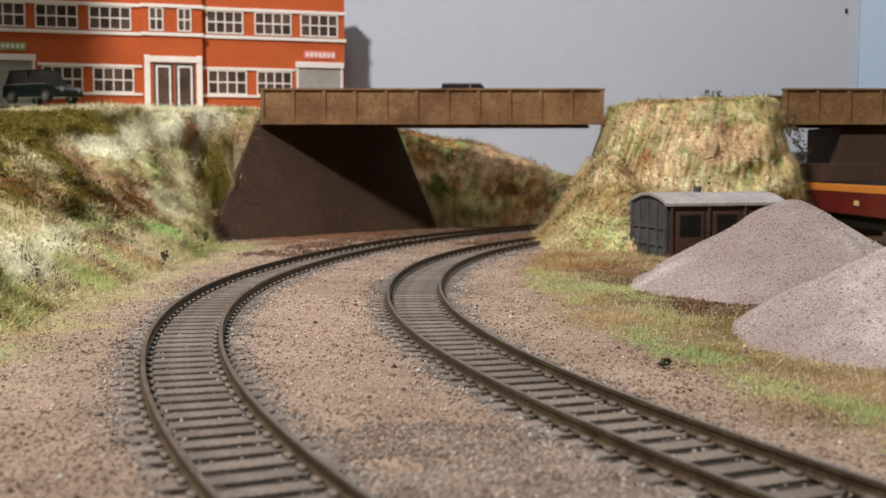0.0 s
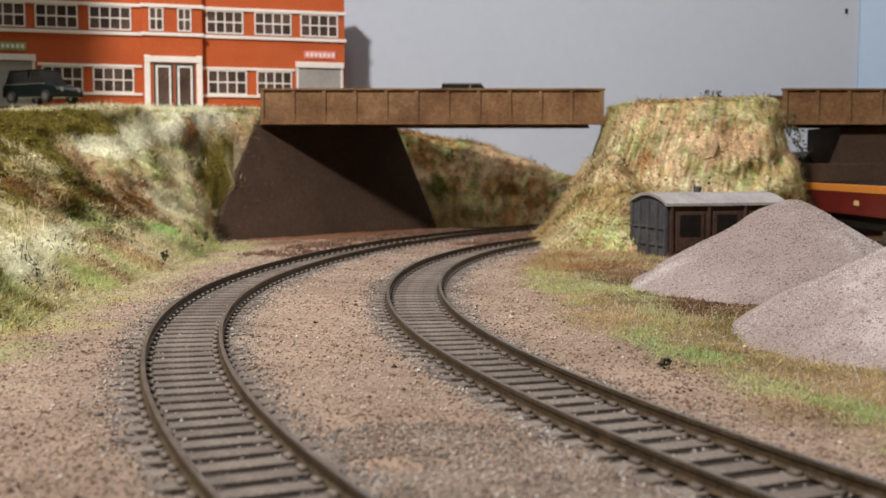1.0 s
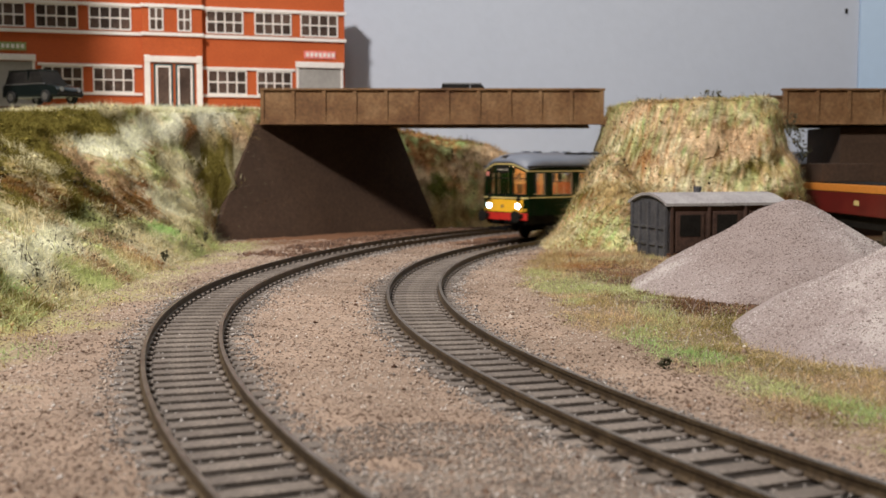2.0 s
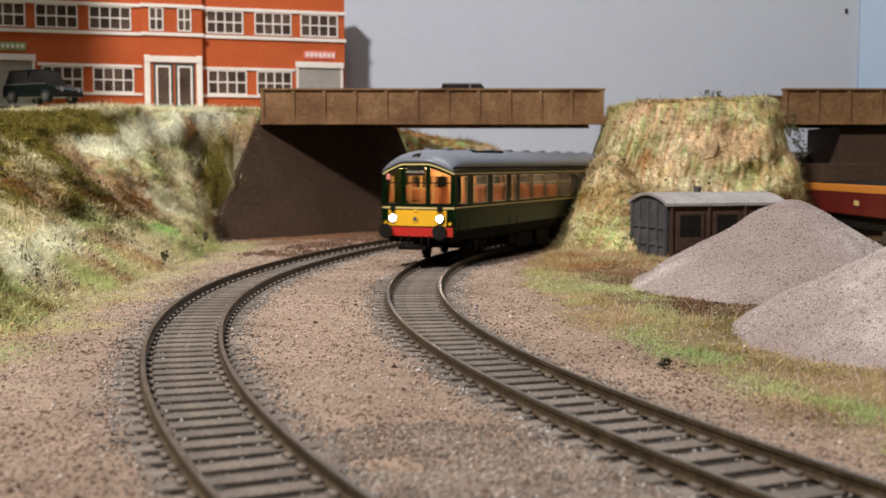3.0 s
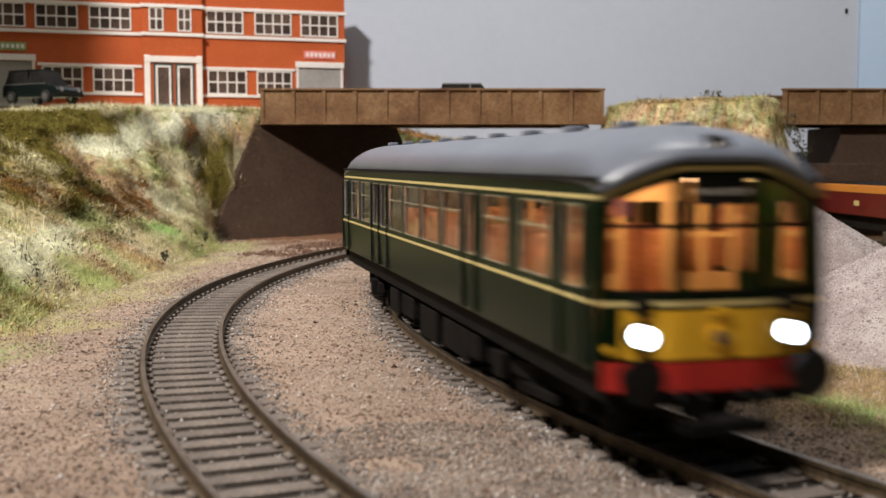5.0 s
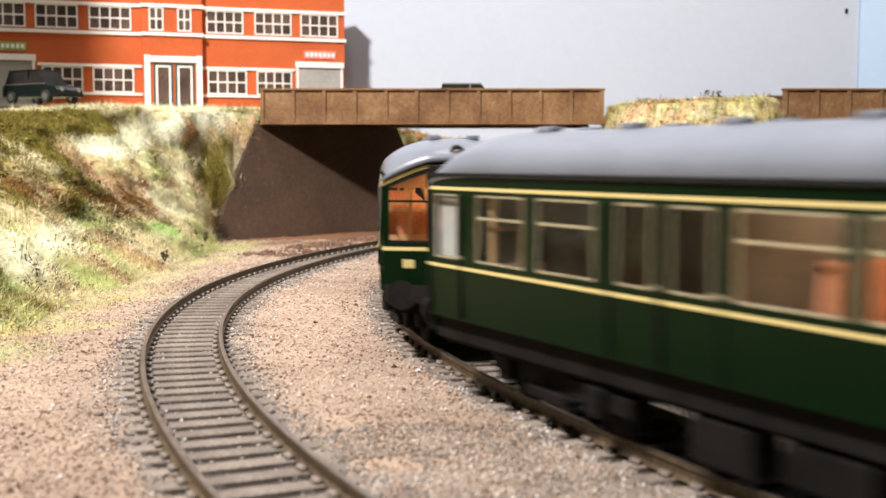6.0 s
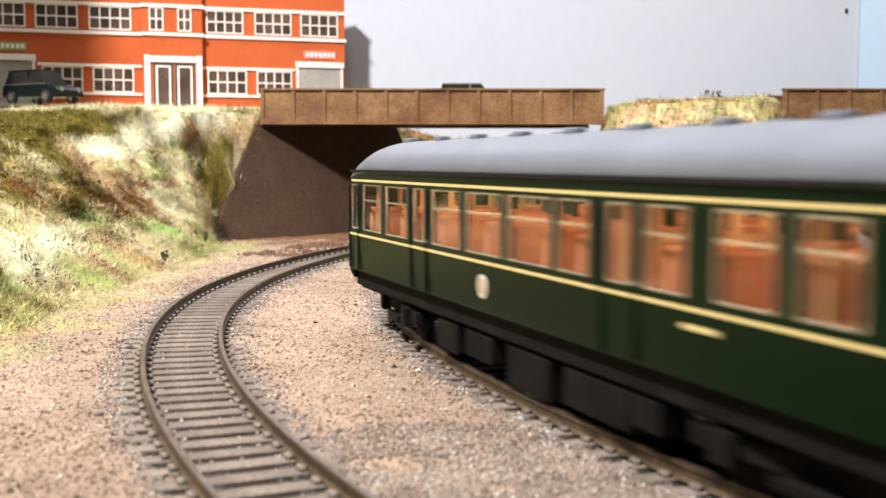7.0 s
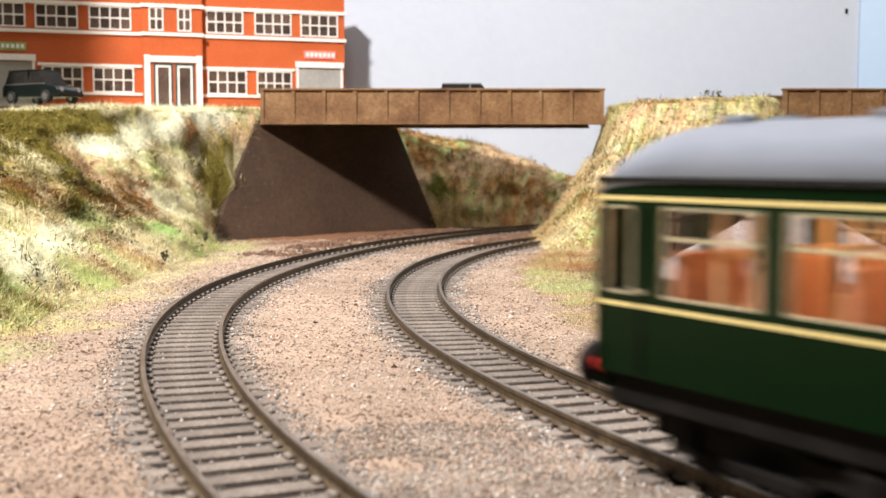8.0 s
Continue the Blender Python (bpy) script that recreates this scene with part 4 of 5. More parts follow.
        tagged(pebbles(where + "_scatter", P[: len(P) // 2], RNG.gamma(3, 0.13, len(P) // 2) + 0.1, M_TWIG), "dark brown foam scatter caught in the grass", "scrub", kind="stuff")
        Q = P[len(P) // 2:]
        strands(where + "_stalks", Q, dark * RNG.uniform(0.6, 1.8, (len(Q), 1)), 4.6, "dark bent stalks in the grass")
        Q = tuft_points(fn, *box, 900, lambda x, y, z: (z > 0) & (fbm(x, y, 15, 2, 34) > 0.3) & ((z < 26) | (x > 0)))
        Q[:, 2] += 1.6
        strands(where + "_straws", Q, pale * RNG.uniform(0.8, 1.15, (len(Q), 1)), 3.2, "pale glinting straws in the grass")


def make_twigs():
    """Small bare shrubs of dark twigs."""
    spots = [(200, 655, 58, 14), (203, 652, 52, 11), (206, 650, 44, 9), (148, 640, 76, 7), (154, 640, 76, 7), (-116, 470, 2, 3.5), (-118, 560, 4, 4), (49, 245, -3, 2.6)]
    for x, y, z, h in spots:
        b = Build()
        for k in range(7):
            a, l = RNG.uniform(0, 6.28), h * RNG.uniform(0.5, 1.0)
            p, path = np.array([x, y, z - 1.0]), []
            for j in range(4):
                path.append(tuple(p))
                p = p + np.array([math.cos(a) * l * 0.16, math.sin(a) * l * 0.12, l * 0.3]) + RNG.normal(0, l * 0.06, 3)
            b.tube(path, [0.28, 0.24, 0.18, 0.08], 5)
        s = part("shrub", b, M_TWIG)
        tagged(s, "small dark twiggy shrub on the grass", "shrub", group="twiggy shrubs")
        n = int(6 * h)
        P = np.array([x, y, z]) + np.stack([RNG.normal(0, h * 0.22, n), RNG.normal(0, h * 0.18, n), RNG.uniform(0.1, 1, n) * h * 0.95], -1)
        lv = pebbles("foliage", P, RNG.gamma(4, 0.12, n) + 0.15, M_TWIG)
        lv.parent = s
        tagged(lv, kind="stuff")


# ---- maroon wagon on the siding ----
def make_maroon():
    c = empty("maroon_coach", "maroon model rail vehicle with an orange band on a siding", "rail vehicle", at(204, 690, 0, 0, 0, -88))
    # local: x along it, near side at y = 0
    part("body", Build().box(0, 200, 0, 34, 15.5, 27), M_MAROON, c, "glossy maroon lower body", bevel=0.5)
    part("band", Build().box(-0.2, 200.2, -0.35, 34.3, 27, 30.8), M_ORANGE, c, "orange lining band", bevel=0.2)
    part("crest", Build().box(118, 124, -0.3, -0.02, 20.5, 23), M_CREAM, c)
    part("load", Build().box(10, 68, 2, 30, 31.4, 41.5), M_ABUT, c, "brown box load", bevel=0.4)
    part("underframe", Build().box(2, 198, 3, 31, 9, 15.5), M_BLACK, c)
    for x in (22, 44, 150, 172):
        part("wheel", Build().tube([(x, 6, 6), (x, 8.5, 6)], 6, 20), M_BLACK, c)
        part("wheel", Build().tube([(x, 25.5, 6), (x, 28, 6)], 6, 20), M_BLACK, c)
        part("axle_box", Build().box(x - 2, x + 2, 2, 5, 4, 9), M_STEEL, c, bevel=0.4)
    part("roof", Build().box(4, 196, 3, 31, 30.8, 31.4), M_BLACK, c)


def make_stabled():
    c = empty("stabled_coach", "dark coach with a blue-grey roof standing behind the side bridge", "rail coach", at(283, 783, 0))
    part("body", Build().box(-45, 45, -13, 13, 9, 40), M_UNDER, c, "dark coach body", bevel=0.6)
    arc = [(y, 40.01 + 9.5 * math.sqrt(1 - (y / 14.0) ** 2)) for y in np.linspace(-14, 14, 15)]
    part("roof", Build().prism(arc, 0, -45.5, 45.5), M_ROOFBLUE, c, "blue-grey arched roof", smooth=True)
    for x in (-34, -18, 18, 34):
        for y in (-9, 7):
            part("wheel", Build().tube([(x, y, 5.5), (x, y + 2, 5.5)], 5.5, 16), M_UNDER, c)
    part("underframe", Build().box(-44, 44, -11, 11, 5.5, 9), M_UNDER, c)


# ---- the train ----
L_FRONT, L_REAR = 238.5, 223.0
HALF = L_FRONT / 2


def arc_z(y):
    t = abs(y) / 17.0
    return 39.6 + 8.1 * math.sqrt(max(0.0, 1 - t ** 2.3))


def brow_z(y):
    """Top edge of the cab front."""
    a = abs(y)
    return 42.0 if a < 6 else 42.0 - 4.0 * ((a - 6) / 10.5) ** 1.25


def front_x(y):
    return HALF - 2.6 * max(0.0, (abs(y) - 5.6) / 11.0) ** 1.3


def side_y(z):
    return float(np.interp(z, [9, 13, 22, 30, 40], [16.4, 17.1, 17.5, 17.3, 16.6]))


FRONT_WINDOWS = [(8, 14.5), (21, 36.5), (43, 59), (65.5, 71.5), (76.5, 91.5), (94.5, 111.8), (114.5, 132), (135, 152.5), (156.5, 165.2), (169, 177), (182.3, 198), (202, 217.5), (224.5, 233)]
REAR_WINDOWS = [(18, 28.5), (32.6, 45), (51.7, 62.6), (66.2, 73.4), (79.3, 90.6), (93, 111.5), (114.4, 132.4), (135.7, 152.8), (157.8, 165.3), (170, 187), (190.9, 207.3), (213, 218.3)]


RUNNING = []


def make_coach(name, label, windows, first, length):
    global HALF
    HALF = length / 2
    c = empty(name, label, "rail coach")
    wins = [(HALF - b, HALF - a) for a, b in windows][::-1]
    xs = sorted({-HALF + 2.6, HALF - 2.6, *[x for w in wins for x in w]})
    zs = [13.6, 18, 22.6, 24.6, 36.4, 39.7]
    for sy in (-1, 1):
        b = Build()
        for xa, xb in zip(xs, xs[1:]):
            glass = any(w[0] <= xa and xb <= w[1] for w in wins)
            for za, zb in zip(zs, zs[1:]):
                if glass and za == 24.6:
                    continue
                b.poly([(xa, sy * side_y(za), za), (xb, sy * side_y(za), za), (xb, sy * side_y(zb), zb), (xa, sy * side_y(zb), zb)])
        side = part("side", b, M_GREENPAINT, c, "dark green coach side", thick=0.7)
        for zz, nm in ((37.4, "lining"), (23.2, "lining")):
            part(nm, Build().box(-HALF + 2.6, HALF - 2.6, sy * side_y(zz) - 0.12, sy * side_y(zz) + 0.12, zz - 0.28, zz + 0.28), M_CREAM, side, "cream lining stripe")
        for xa, xb in wins:
            w = xb - xa
            ym = sy * (side_y(30) - 0.35)
            pane = part("window", Build().poly([(xa, ym, 24.6), (xb, ym, 24.6), (xb, ym, 36.4), (xa, ym, 36.4)]), M_GLASS, side, "clear coach window")
            if pane.data.polygons[0].normal.y * sy < 0:
                pane.data.flip_normals()
            pane.visible_shadow = False
            if first and xa < -HALF + 14:
                part("blind", Build().box(xa, xb, ym - sy * 0.9 - 0.1, ym - sy * 0.9 + 0.1, 24.6, 36.4), M_FROST, pane, "white frosted pane")
            fr = Build()
            for x0, x1, z0, z1 in ((xa, xb, 24.6, 24.95), (xa, xb, 36.1, 36.4), (xa, xa + 0.28, 24.95, 36.1), (xb - 0.28, xb, 24.95, 36.1)):
                fr.box(x0, x1, ym - 0.25 + sy * 0.25, ym + 0.25 + sy * 0.25, z0, z1)
            part("window_frame", fr, M_CHROME, pane, "bright window frame")
            if w > 9:
                part("vent_bar", Build().box(xa, xb, ym - 0.2 + sy * 0.3, ym + 0.2 + sy * 0.3, 32.2, 32.65), M_CHROME, pane)
            else:
                part("door_handle", Build().box(xb + 0.6, xb + 2.4, sy * side_y(25) - 0.3, sy * side_y(25) + 0.3, 24.9, 25.5), M_CHROME, side)
                dl = Build()
                for x in (xa - 1.6, xb + 1.6):
                    dl.box(x - 0.12, x + 0.12, sy * side_y(18) - 0.5, sy * side_y(18) + 0.06, 14, 36)
                part("door_gap", dl, M_BLACK, side)
        part("gutter", Build().box(-HALF + 2, HALF - 2, sy * 16.8 - 0.35, sy * 16.8 + 0.35, 39.5, 40.2), M_BLACK, side)
        if not first:
            crest = part("crest", Build().tube([(HALF - 123.3, sy * 17.35, 18.6), (HALF - 123.3, sy * 17.55, 18.6)], 2.3, 16), M_PALE, side, "pale round crest")
            part("crest_centre", Build().box(HALF - 124.3, HALF - 122.3, sy * 17.6 - 0.1, sy * 17.6 + 0.1, 17.3, 20.0), M_INNER, crest)
            part("number", Build().box(HALF - 52, HALF - 44, sy * 17.55 - 0.1, sy * 17.55 + 0.1, 20.5, 21.2), M_CREAM, side, "cream lettering block")
            part("number", Build().box(HALF - 11, HALF - 5.5, sy * 17.35 - 0.1, sy * 17.2 + 0.1, 16.2, 16.7), M_CREAM, side)
    # roof, domed at both ends
    rows = []
    ds = [0, 0.4, 1.2, 2.5, 4.5, 7, 10, 14, 18]
    ys = np.linspace(-17, 17, 25)
    for end, seq in ((-1, ds), (1, ds[::-1])):
        for d in seq:
            e = math.sqrt(max(0.0, 1 - (1 - d / 18) ** 2))
            row = []
            for y in ys:
                x = end * (front_x(y) + 0.7 - d)
                row.append((x, y, (brow_z(y) + 0.3) * (1 - e) + arc_z(y) * e))
            rows.append(row)
    roof = part("roof", Build().grid(rows), M_ROOF, c, "satin grey domed roof", smooth=True, thick=0.6)
    for x in range(-95, 100, 24):
        for y in (-4.5, 4.5):
            part("roof_vent", Build().box(x - 2.4, x + 2.4, y - 1.3, y + 1.3, arc_z(y) - 0.3, arc_z(y) + 0.9), M_ROOF, roof, bevel=0.4)
    part("exhaust", Build().tube([(HALF - 40, 9, arc_z(9)), (HALF - 75, 9, arc_z(9) + 0.3)], 0.7, 8), M_BLACK, roof)
    # ends
    cols = [-16.6, -15.2, -6.7, -4.8, 4.8, 6.7, 15.2, 16.6]
    for end in (1, -1):
        cab = (end == 1) == first or (end == -1 and not first)
        b = Build()
        for ya, yb in zip(cols, cols[1:]):
            pane = (ya, yb) in ((-15.2, -6.7), (-4.8, 4.8), (6.7, 15.2))
            n = 5 if pane else 1
            for k in range(n):
                p, q = ya + (yb - ya) * k / n, ya + (yb - ya) * (k + 1) / n
                for lo, hi in ((lambda y: 11.2, lambda y: 15), (lambda y: 15, lambda y: 22.6), (lambda y: 22.6, lambda y: 24.4), (lambda y: 24.4, lambda y: brow_z(y) - 1.7), (lambda y: brow_z(y) - 1.7, lambda y: brow_z(y) + 0.2)):
                    if pane and lo(0) == 24.4:
                        continue
                    b.poly([(end * front_x(y), y, z) for y, z in ((p, lo(p)), (q, lo(q)), (q, hi(q)), (p, hi(p)))])
        f = part("end", b, M_GREENPAINT, c, "dark green coach end with three windows", thick=0.7)
        for ya, yb in ((-15.2, -6.7), (-4.8, 4.8), (6.7, 15.2)):
            yy = np.linspace(ya, yb, 6)
            g = Build().grid([[(end * (front_x(y) - 0.4), y, 24.4) for y in yy], [(end * (front_x(y) - 0.4), y, brow_z(y) - 1.7) for y in yy]])
            w = part("windscreen", g, M_GLASS, f, "clear cab window")
            w.visible_shadow = False
            fr = Build()
            X = [end * (front_x(y) + 0.05) for y in yy]
            for k in range(5):
                for za, zb in ((24.3, 24.9), (33.3, 33.8)):
                    fr.poly([(X[k], yy[k], za), (X[k + 1], yy[k + 1], za), (X[k + 1], yy[k + 1], zb), (X[k], yy[k], zb)])
                fr.poly([(X[k], yy[k], brow_z(yy[k]) - 2.1), (X[k + 1], yy[k + 1], brow_z(yy[k + 1]) - 2.1), (X[k + 1], yy[k + 1], brow_z(yy[k + 1]) - 1.6), (X[k], yy[k], brow_z(yy[k]) - 1.6)])
            part("windscreen_frame", fr, M_BLACK, w)
        stripe, brow = Build(), Build()
        yy = np.linspace(-16.7, 16.7, 23)
        stripe.grid([[(end * (front_x(y) + 0.12), y, 22.6) for y in yy], [(end * (front_x(y) + 0.12), y, 23.4) for y in yy]])
        brow.grid([[(end * (front_x(y) + 0.15), y, brow_z(y) - 1.0) for y in yy], [(end * (front_x(y) + 0.15), y, brow_z(y) - 0.3) for y in yy]])
        part("lining", stripe, M_CREAM, f, "cream lining stripe")
        part("brow_lining", brow, M_CREAM, f)
        rl = part("roof_lamp", Build().tube([(end * (HALF - 5), 0, 44.3), (end * (HALF - 0.6), 0, 44.0)], [1.9, 1.75], 16), M_BLACK, f, "black roof marker lamp")
        part("lens", Build().tube([(end * (HALF - 0.6), 0, 44.0), (end * (HALF - 0.4), 0, 44.0)], [1.1, 0.9], 14), M_STEEL, rl)
        if cab:
            yy = np.linspace(-13.6, 13.6, 17)
            part("warning_panel", Build().grid([[(end * (front_x(y) + 0.14), y, 15.4) for y in yy], [(end * (front_x(y) + 0.14), y, 22.1) for y in yy]]), M_YELLOW, f, "yellow warning panel")
            for y in (-11, 11):
                lm = part("headlight", Build().tube([(end * (front_x(y) - 0.4), y, 18.6), (end * (front_x(y) + 0.7), y, 18.6)], 2.0, 18), M_BLACK, f)
                part("lens", Build().tube([(end * (front_x(y) + 0.7), y, 18.6), (end * (front_x(y) + 0.85), y, 18.6)], 1.5, 18), M_HEAD, lm, "glowing white headlight")
                part("lamp_bracket", Build().box(end * (front_x(y) + 0.4) - 0.5, end * (front_x(y) + 0.4) + 0.5, y - 1.1, y + 1.1, 21.4, 23.8), M_BLACK, f, bevel=0.2)
                part("marker", Build().prism([(y * 1.37 - 0.75, 16.5), (y * 1.37, 15.6), (y * 1.37 + 0.75, 16.5), (y * 1.37, 17.4)], 0, end * front_x(15) - 0.2, end * front_x(15) + 0.5), M_YELLOW, f, "yellow diamond marker")
            em = part("emblem", Build().tube([(end * HALF, 0, 18.4), (end * (HALF + 0.45), 0, 18.4)], 1.5, 20), M_YELLOW, f, "raised yellow boss")
            part("socket", Build().tube([(end * (HALF + 0.46), 0, 18.4), (end * (HALF + 0.55), 0, 18.4)], 0.95, 16), M_WAGONEND, em, "dark round socket")
            part("top_bracket", Build().box(end * (HALF + 0.2) - 0.3, end * (HALF + 0.2) + 0.3, -0.9, 0.9, 21.3, 22.4), M_YELLOW, f, bevel=0.15)
            part("notice", Build().box(end * (front_x(13.9) + 0.1) - 0.08, end * (front_x(13.9) + 0.1) + 0.08, -14.4, -13.0, 34.9, 37.2), M_SIGNR, f, "small white and red notice")
            part("wiper", Build().tube([(end * (front_x(9) + 0.3), 8.2, 32.2), (end * (front_x(12) + 0.3), 12.6, 37.2)], 0.16, 6), M_BLACK, f)
            bl = part("destination_blind", Build().box(end * (HALF - 0.2) - 0.25, end * (HALF - 0.2) + 0.25, -4.3, 4.3, 36.5, 40.1), M_BLACK, f, "black destination blind")
            cu = bpy.data.curves.new("destination_text", "FONT")
            cu.body, cu.size, cu.align_x = "MANCHESTER", 1.3 * S, "CENTER"
            cu.extrude = 0.02 * S
            tx = new("destination_text", cu)
            cu.materials.append(M_PALE)
            tx.parent = bl
            tx.matrix_basis = at(end * (HALF + 0.1), 0, 37.75, 90, 0, 90 * end)
        # beam, buffers, coupling
        yy = np.linspace(-16.2, 16.2, 13)
        part("buffer_beam", Build().grid([[(end * (front_x(y) + 0.3), y, 11.0) for y in yy], [(end * (front_x(y) + 0.3), y, 14.9) for y in yy]]), M_RED if cab else M_BLACK, f, "red buffer beam" if cab else "black buffer beam", thick=0.6)
        for y in (-12.5, 12.5):
            x0 = end * (HALF - 1.5)
            bf = part("buffer", Build().tube([(x0, y, 13.2), (x0 + end * 4.2, y, 13.2)], [1.5, 1.2], 14), M_BLACK if (end == 1) else M_RED, f, "buffer housing")
            part("buffer_head", Build().tube([(x0 + end * 4.2, y, 13.2), (x0 + end * 5.0, y, 13.2)], [3.0, 3.25], 20), M_BLACK, bf)
        part("coupling", Build().box(min(end * (HALF - 8), end * (HALF + 3.5)), max(end * (HALF - 8), end * (HALF + 3.5)), -2.2, 2.2, 6.6, 7.6).box(min(end * (HALF + 2.5), end * (HALF + 3.8)), max(end * (HALF + 2.5), end * (HALF + 3.8)), -6.5, 6.5, 5.6, 7.4), M_UNDER, f, bevel=0.2)
        for y in (-6, -2.8, 3.4, 6.6):
            part("brake_hose", Build().tube([(end * (HALF - 0.5), y, 11.5), (end * (HALF + 1.4), y, 10), (end * (HALF + 1.0), y, 7), (end * (HALF - 0.6), y, 5.6)], 0.5, 6), M_UNDER, f)
        if not first and end == 1:
            part("gangway", Build().box(HALF - 1, HALF + 2.2, -6.6, -5.0, 10, 40).box(HALF - 1, HALF + 2.2, 5.0, 6.6, 10, 40).box(HALF - 1, HALF + 2.2, -6.6, 6.6, 40, 41.5), M_BLACK, f, "black gangway surround", bevel=0.3)
            part("gangway_door", Build().box(HALF + 0.2, HALF + 0.6, -5, 5, 10, 27.5).box(HALF + 0.2, HALF + 0.6, -5, 5, 36.5, 41), M_BLACK, f)
            part("number", Build().box(HALF - 1.2, HALF - 0.7, -12.2, -9.6, 18.8, 20.6), M_CREAM, f, "cream lettering block")
    # inside
    part("floor", Build().box(-HALF + 4, HALF - 4, -15.8, 15.8, 13.9, 14.5), M_INNER, c, "tan coach floor")
    part("ceiling_lining", Build().box(-HALF + 4, HALF - 4, -15.6, 15.6, 40.0, 40.4), M_INNER, c)
    part("light_strip", Build().box(-HALF + (86 if first else 8), HALF - 8, -1.2, 1.2, 39.5, 39.95), M_STRIP, c, "warm glowing ceiling light strip")
    if first:
        for y in (-10, 10):
            part("cab_lamp", Build().box(HALF - 20, HALF - 15, y - 4.5, y + 4.5, 39.4, 39.9), M_CABLAMP, c, "warm glowing cab lamp")
    for x in (HALF - 26, HALF - 72, -HALF + 24):
        b = Build()
        for e in (-1, 1):
            for ya, yb, za, zb in ((3.4, 16, 14.5, 24.5), (3.4, 4.6, 24.5, 36), (9.4, 10.4, 24.5, 36), (15, 16, 24.5, 36), (4.6, 15, 30.2, 31.0)):
                b.box(x - 0.4, x + 0.4, min(e * ya, e * yb), max(e * ya, e * yb), za, zb)
        part("partition", b.box(x - 0.4, x + 0.4, -16, 16, 36, 39.9), M_INNER, c, "tan glazed partition")
    if first:
        # bulkhead keeps the strip's light out; the screens are added to darken the windows
        part("bulkhead", Build().box(-HALF + 83, -HALF + 83.8, -16.2, 16.2, 14.5, 39.9), M_WAGONEND, c, "dark bulkhead before the unlit van space")
        part("added_van_screen", Build().box(-HALF + 5, -HALF + 83, -5.4, -4.6, 14.5, 39.9).box(-HALF + 5, -HALF + 83, 4.6, 5.4, 14.5, 39.9), M_WAGONEND, c, "slate grey screens added to keep van windows dark")
        part("luggage_rack", Build().box(-HALF + 8, -HALF + 66, 9, 14, 26.5, 27.3).box(-HALF + 8, -HALF + 66, 9, 14, 20, 20.8), M_SHUTTER, c, "grey luggage racks in the unlit van space")
    proto = None
    for x in [HALF - 36 - 13.4 * k for k in range(14)]:
        if first and x < -HALF + 92:
            continue
        for y in (-9.6, 9.6):
            if proto is None:
                b = Build().prism([(-3.6, 13.4), (-3.6, 19.5), (2.0, 20.0), (3.0, 30.6), (4.4, 30.8), (4.4, 13.4)], 1, -6, 6)
                proto = part("seat", b, M_SEAT, c, "orange bench seat", bevel=0.5)
                proto.matrix_basis = at(x, y, 0)
            else:
                same_mesh(proto, "seat", at(x, y, 0), c)
    part("cab_desk", Build().box(HALF - 9, HALF - 4, -14, 14, 13.4, 22.5), M_INNER, c, bevel=0.5)
    # underframe and bogies
    part("solebar", Build().box(-HALF + 3, HALF - 3, -15.6, -14.2, 9.4, 13.8).box(-HALF + 3, HALF - 3, 14.2, 15.6, 9.4, 13.8), M_UNDER, c)
    part("underframe", Build().box(-HALF + 3, HALF - 3, -14.2, 14.2, 8.4, 12.4), M_UNDER, c)
    for k, (x, w, h) in enumerate(((30, 22, 6.5), (4, 18, 7.5), (-20, 14, 5.5), (-38, 12, 6.5), (46, 8, 5))):
        for y in (-12.6, 12.6):
            part("equipment_box", Build().box(x - w / 2, x + w / 2, y - 2.6, y + 2.6, 8.4 - h, 8.4), M_UNDER, c, bevel=0.5)
    bogies = []
    for x in (80, -80):
        bg = part("bogie", Build().box(-24, 24, -12.4, -10.6, 4.6, 7.6).box(-24, 24, 10.6, 12.4, 4.6, 7.6).box(-4, 4, -12.4, 12.4, 5, 8), M_UNDER, c, "black bogie frame", bevel=0.3)
        bg.matrix_basis = at(x, 0, 0)
        sets = []
        for wx in (-16, 16):
            w = Build()
            for y in (-8.4, 8.4):
                w.tube([(0, y - 1.0, 0), (0, y + 1.0, 0)], 5.9, 24)
                s = 1 if y > 0 else -1
                w.tube([(0, y + s * 1.0, 0), (0, y + s * 1.4, 0)], [4.6, 4.2], 20)
                for k in range(6):
                    h = 1.0472 * k
                    w.tube([(2.9 * math.cos(h), y + s * 1.3, 2.9 * math.sin(h)), (2.9 * math.cos(h), y + s * 1.7, 2.9 * math.sin(h))], 0.55, 6)
            w.tube([(0, -12, 0), (0, 12, 0)], 1.2, 8)
            ws = part("wheelset", w, M_UNDER, bg, "black disc wheels on an axle")
            ws.matrix_basis = at(wx, 0, 5.9)
            sets.append((ws, wx))
            for y in (-13, 13):
                part("axle_box", Build().box(wx - 2.2, wx + 2.2, y - 1.2, y + 1.2, 3.6, 8.2), M_UNDER, bg, bevel=0.4)
        for y in (-13, 13):
            part("spring", Build().box(-7, 7, y - 1.0, y + 1.0, 2.8, 4.6), M_UNDER, bg, bevel=0.4)
        bogies.append((bg, x, sets))
    RUNNING.append((c, length, bogies))
    return c


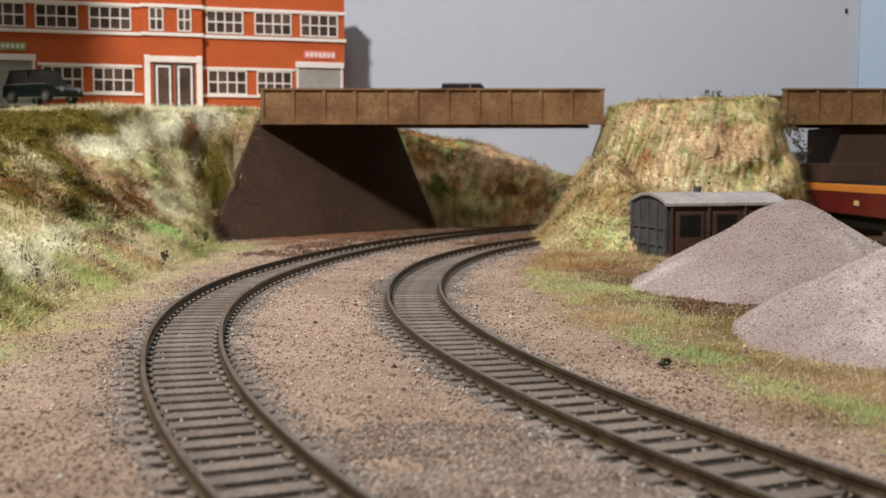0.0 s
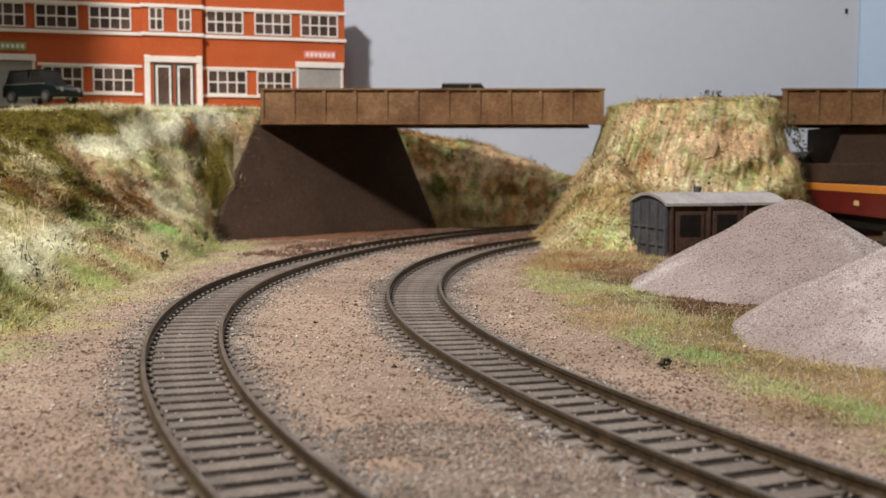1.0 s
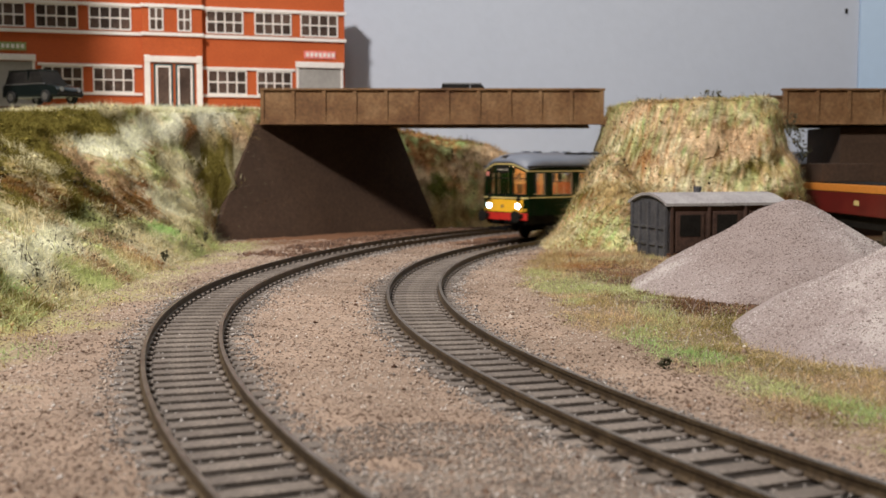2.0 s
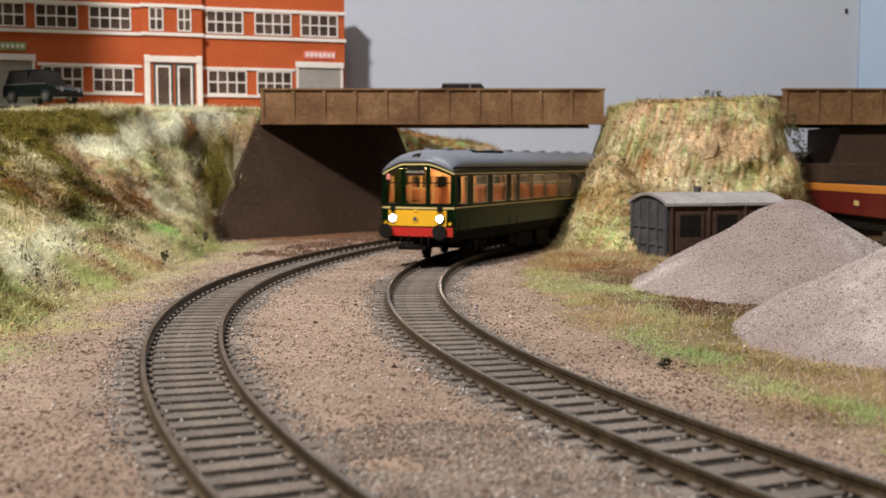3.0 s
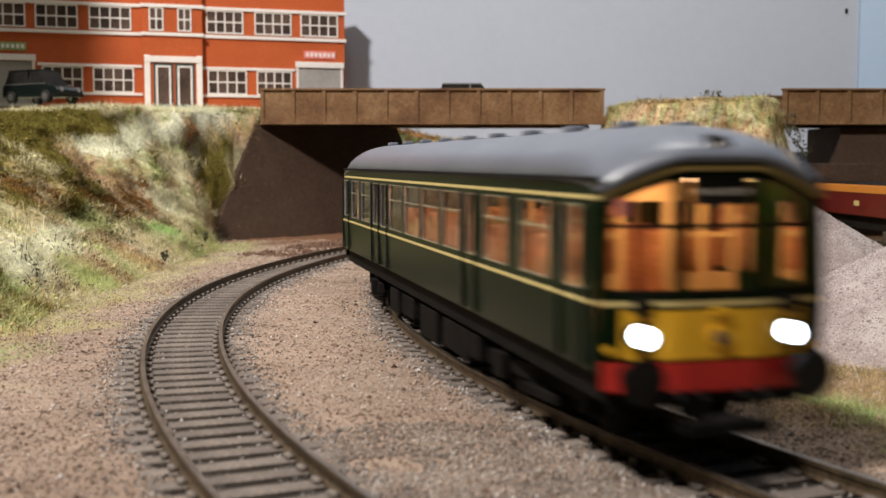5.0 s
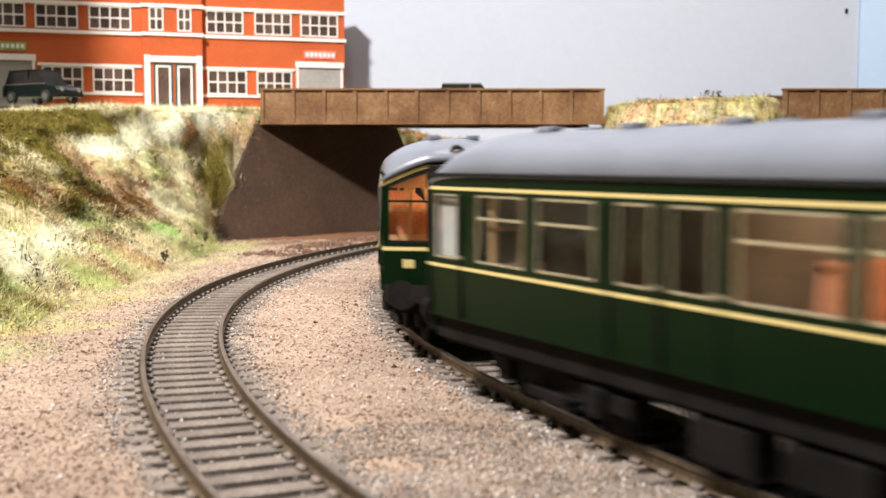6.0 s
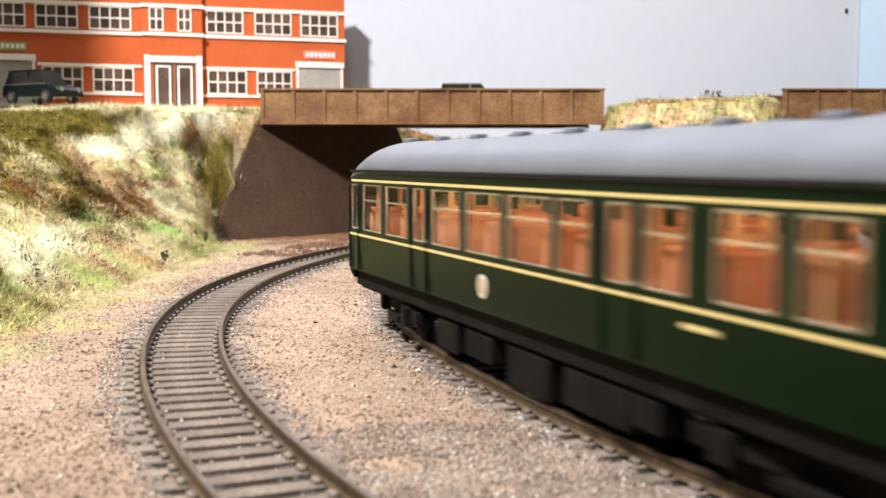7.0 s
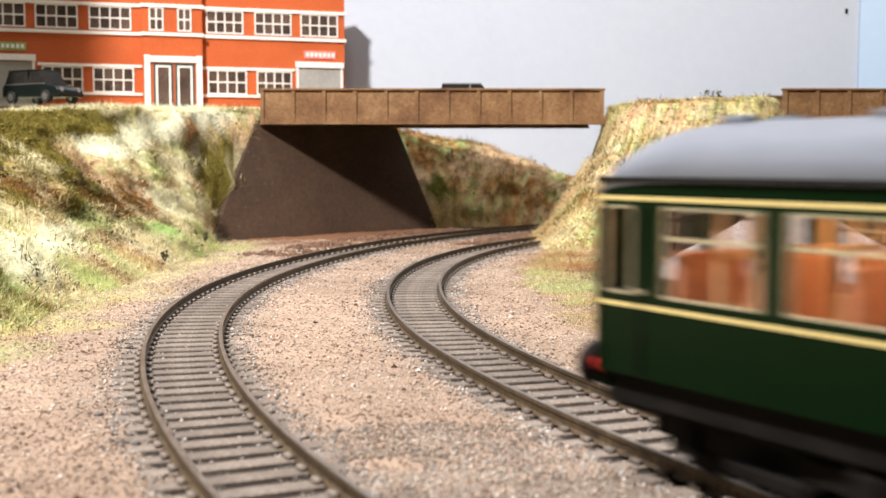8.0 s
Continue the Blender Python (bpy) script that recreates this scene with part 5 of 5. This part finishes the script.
def train_s(t):
    """Where the train's nose is along the right-hand line."""
    ts = np.linspace(0, 8, 801)
    v = np.interp(ts, [0, 2.3, 3.0, 6.6, 6.75, 7.0, 7.5, 8.0], [133, 133, 163, 163, 146, 147, 153, 157])
    s = -np.concatenate([[0], np.cumsum((v[1:] + v[:-1]) / 2 * (ts[1] - ts[0]))])
    return float(np.interp(t, ts, s) - np.interp(4.0, ts, s) + 177.5)


def coach_pose(s, length):
    xa, ya, _ = RIGHT.at(s + length / 2 - 80)
    xb, yb, _ = RIGHT.at(s + length / 2 + 80)
    return at((xa + xb) / 2, (ya + yb) / 2, 0, 0, 0, math.degrees(math.atan2(ya - yb, xa - xb)))


make_backdrop()
make_ground()
make_banks()
make_bridges()
make_works()
make_car(at(-225, 640, 75.0, 0, 0, -30), "estate_car", "dark green estate car with chrome trim on the bank top", M_CARGREEN, height=23.5)
make_car(at(19, 727, 72.3, 0, 0, 2), "parked_car", "silver car on the bridge, its roof above the parapet", M_SILVER, height=25)
make_van()
make_heap("gravel_heap", 125, 405, 59, 31, "conical heap of pinkish grey gravel", 41)
make_heap("gravel_heap", 133, 288, 58, 31, "lower heap of pale grey gravel in front of another", 45)
make_maroon()
make_stabled()
coach_a = make_coach("railcar_coach", "dark green railcar with cream lining and lit headlights", FRONT_WINDOWS, True, L_FRONT)
coach_b = make_coach("trailer_coach", "dark green railcar trailer with cream lining and lit windows", REAR_WINDOWS, False, L_REAR)
make_twigs()
make_grass()
make_track("left_track", LEFT, -120, 900, "curved model railway track with brown rails on grey ballast")
make_track("right_track", RIGHT, -130, 980, "curved model railway track with brown rails beside the gravel heaps")


def motions():
    times = [k * 0.1 for k in range(81)]
    fine = [k / FPS for k in range(241)]
    for (coach, length, bogies), behind in zip(RUNNING, (0, 264.5)):
        walk(coach, [(t, coach_pose(train_s(t) + behind, length)) for t in times])
        for bogie, x, sets in bogies:
            rows = []
            for t in times:
                s = train_s(t) + behind
                here = coach_pose(s, length).to_euler().z
                turn = (RIGHT.at(s + length / 2 - x)[2] + math.pi - here + math.pi) % (2 * math.pi) - math.pi
                rows.append((t, at(x, 0, 0, 0, 0, math.degrees(turn))))
            walk(bogie, rows)
            for wheels, wx in sets:
                walk(wheels, [(t, at(wx, 0, 5.9, 0, math.degrees((train_s(0) - train_s(t)) / 5.9), 0)) for t in fine])


motions()
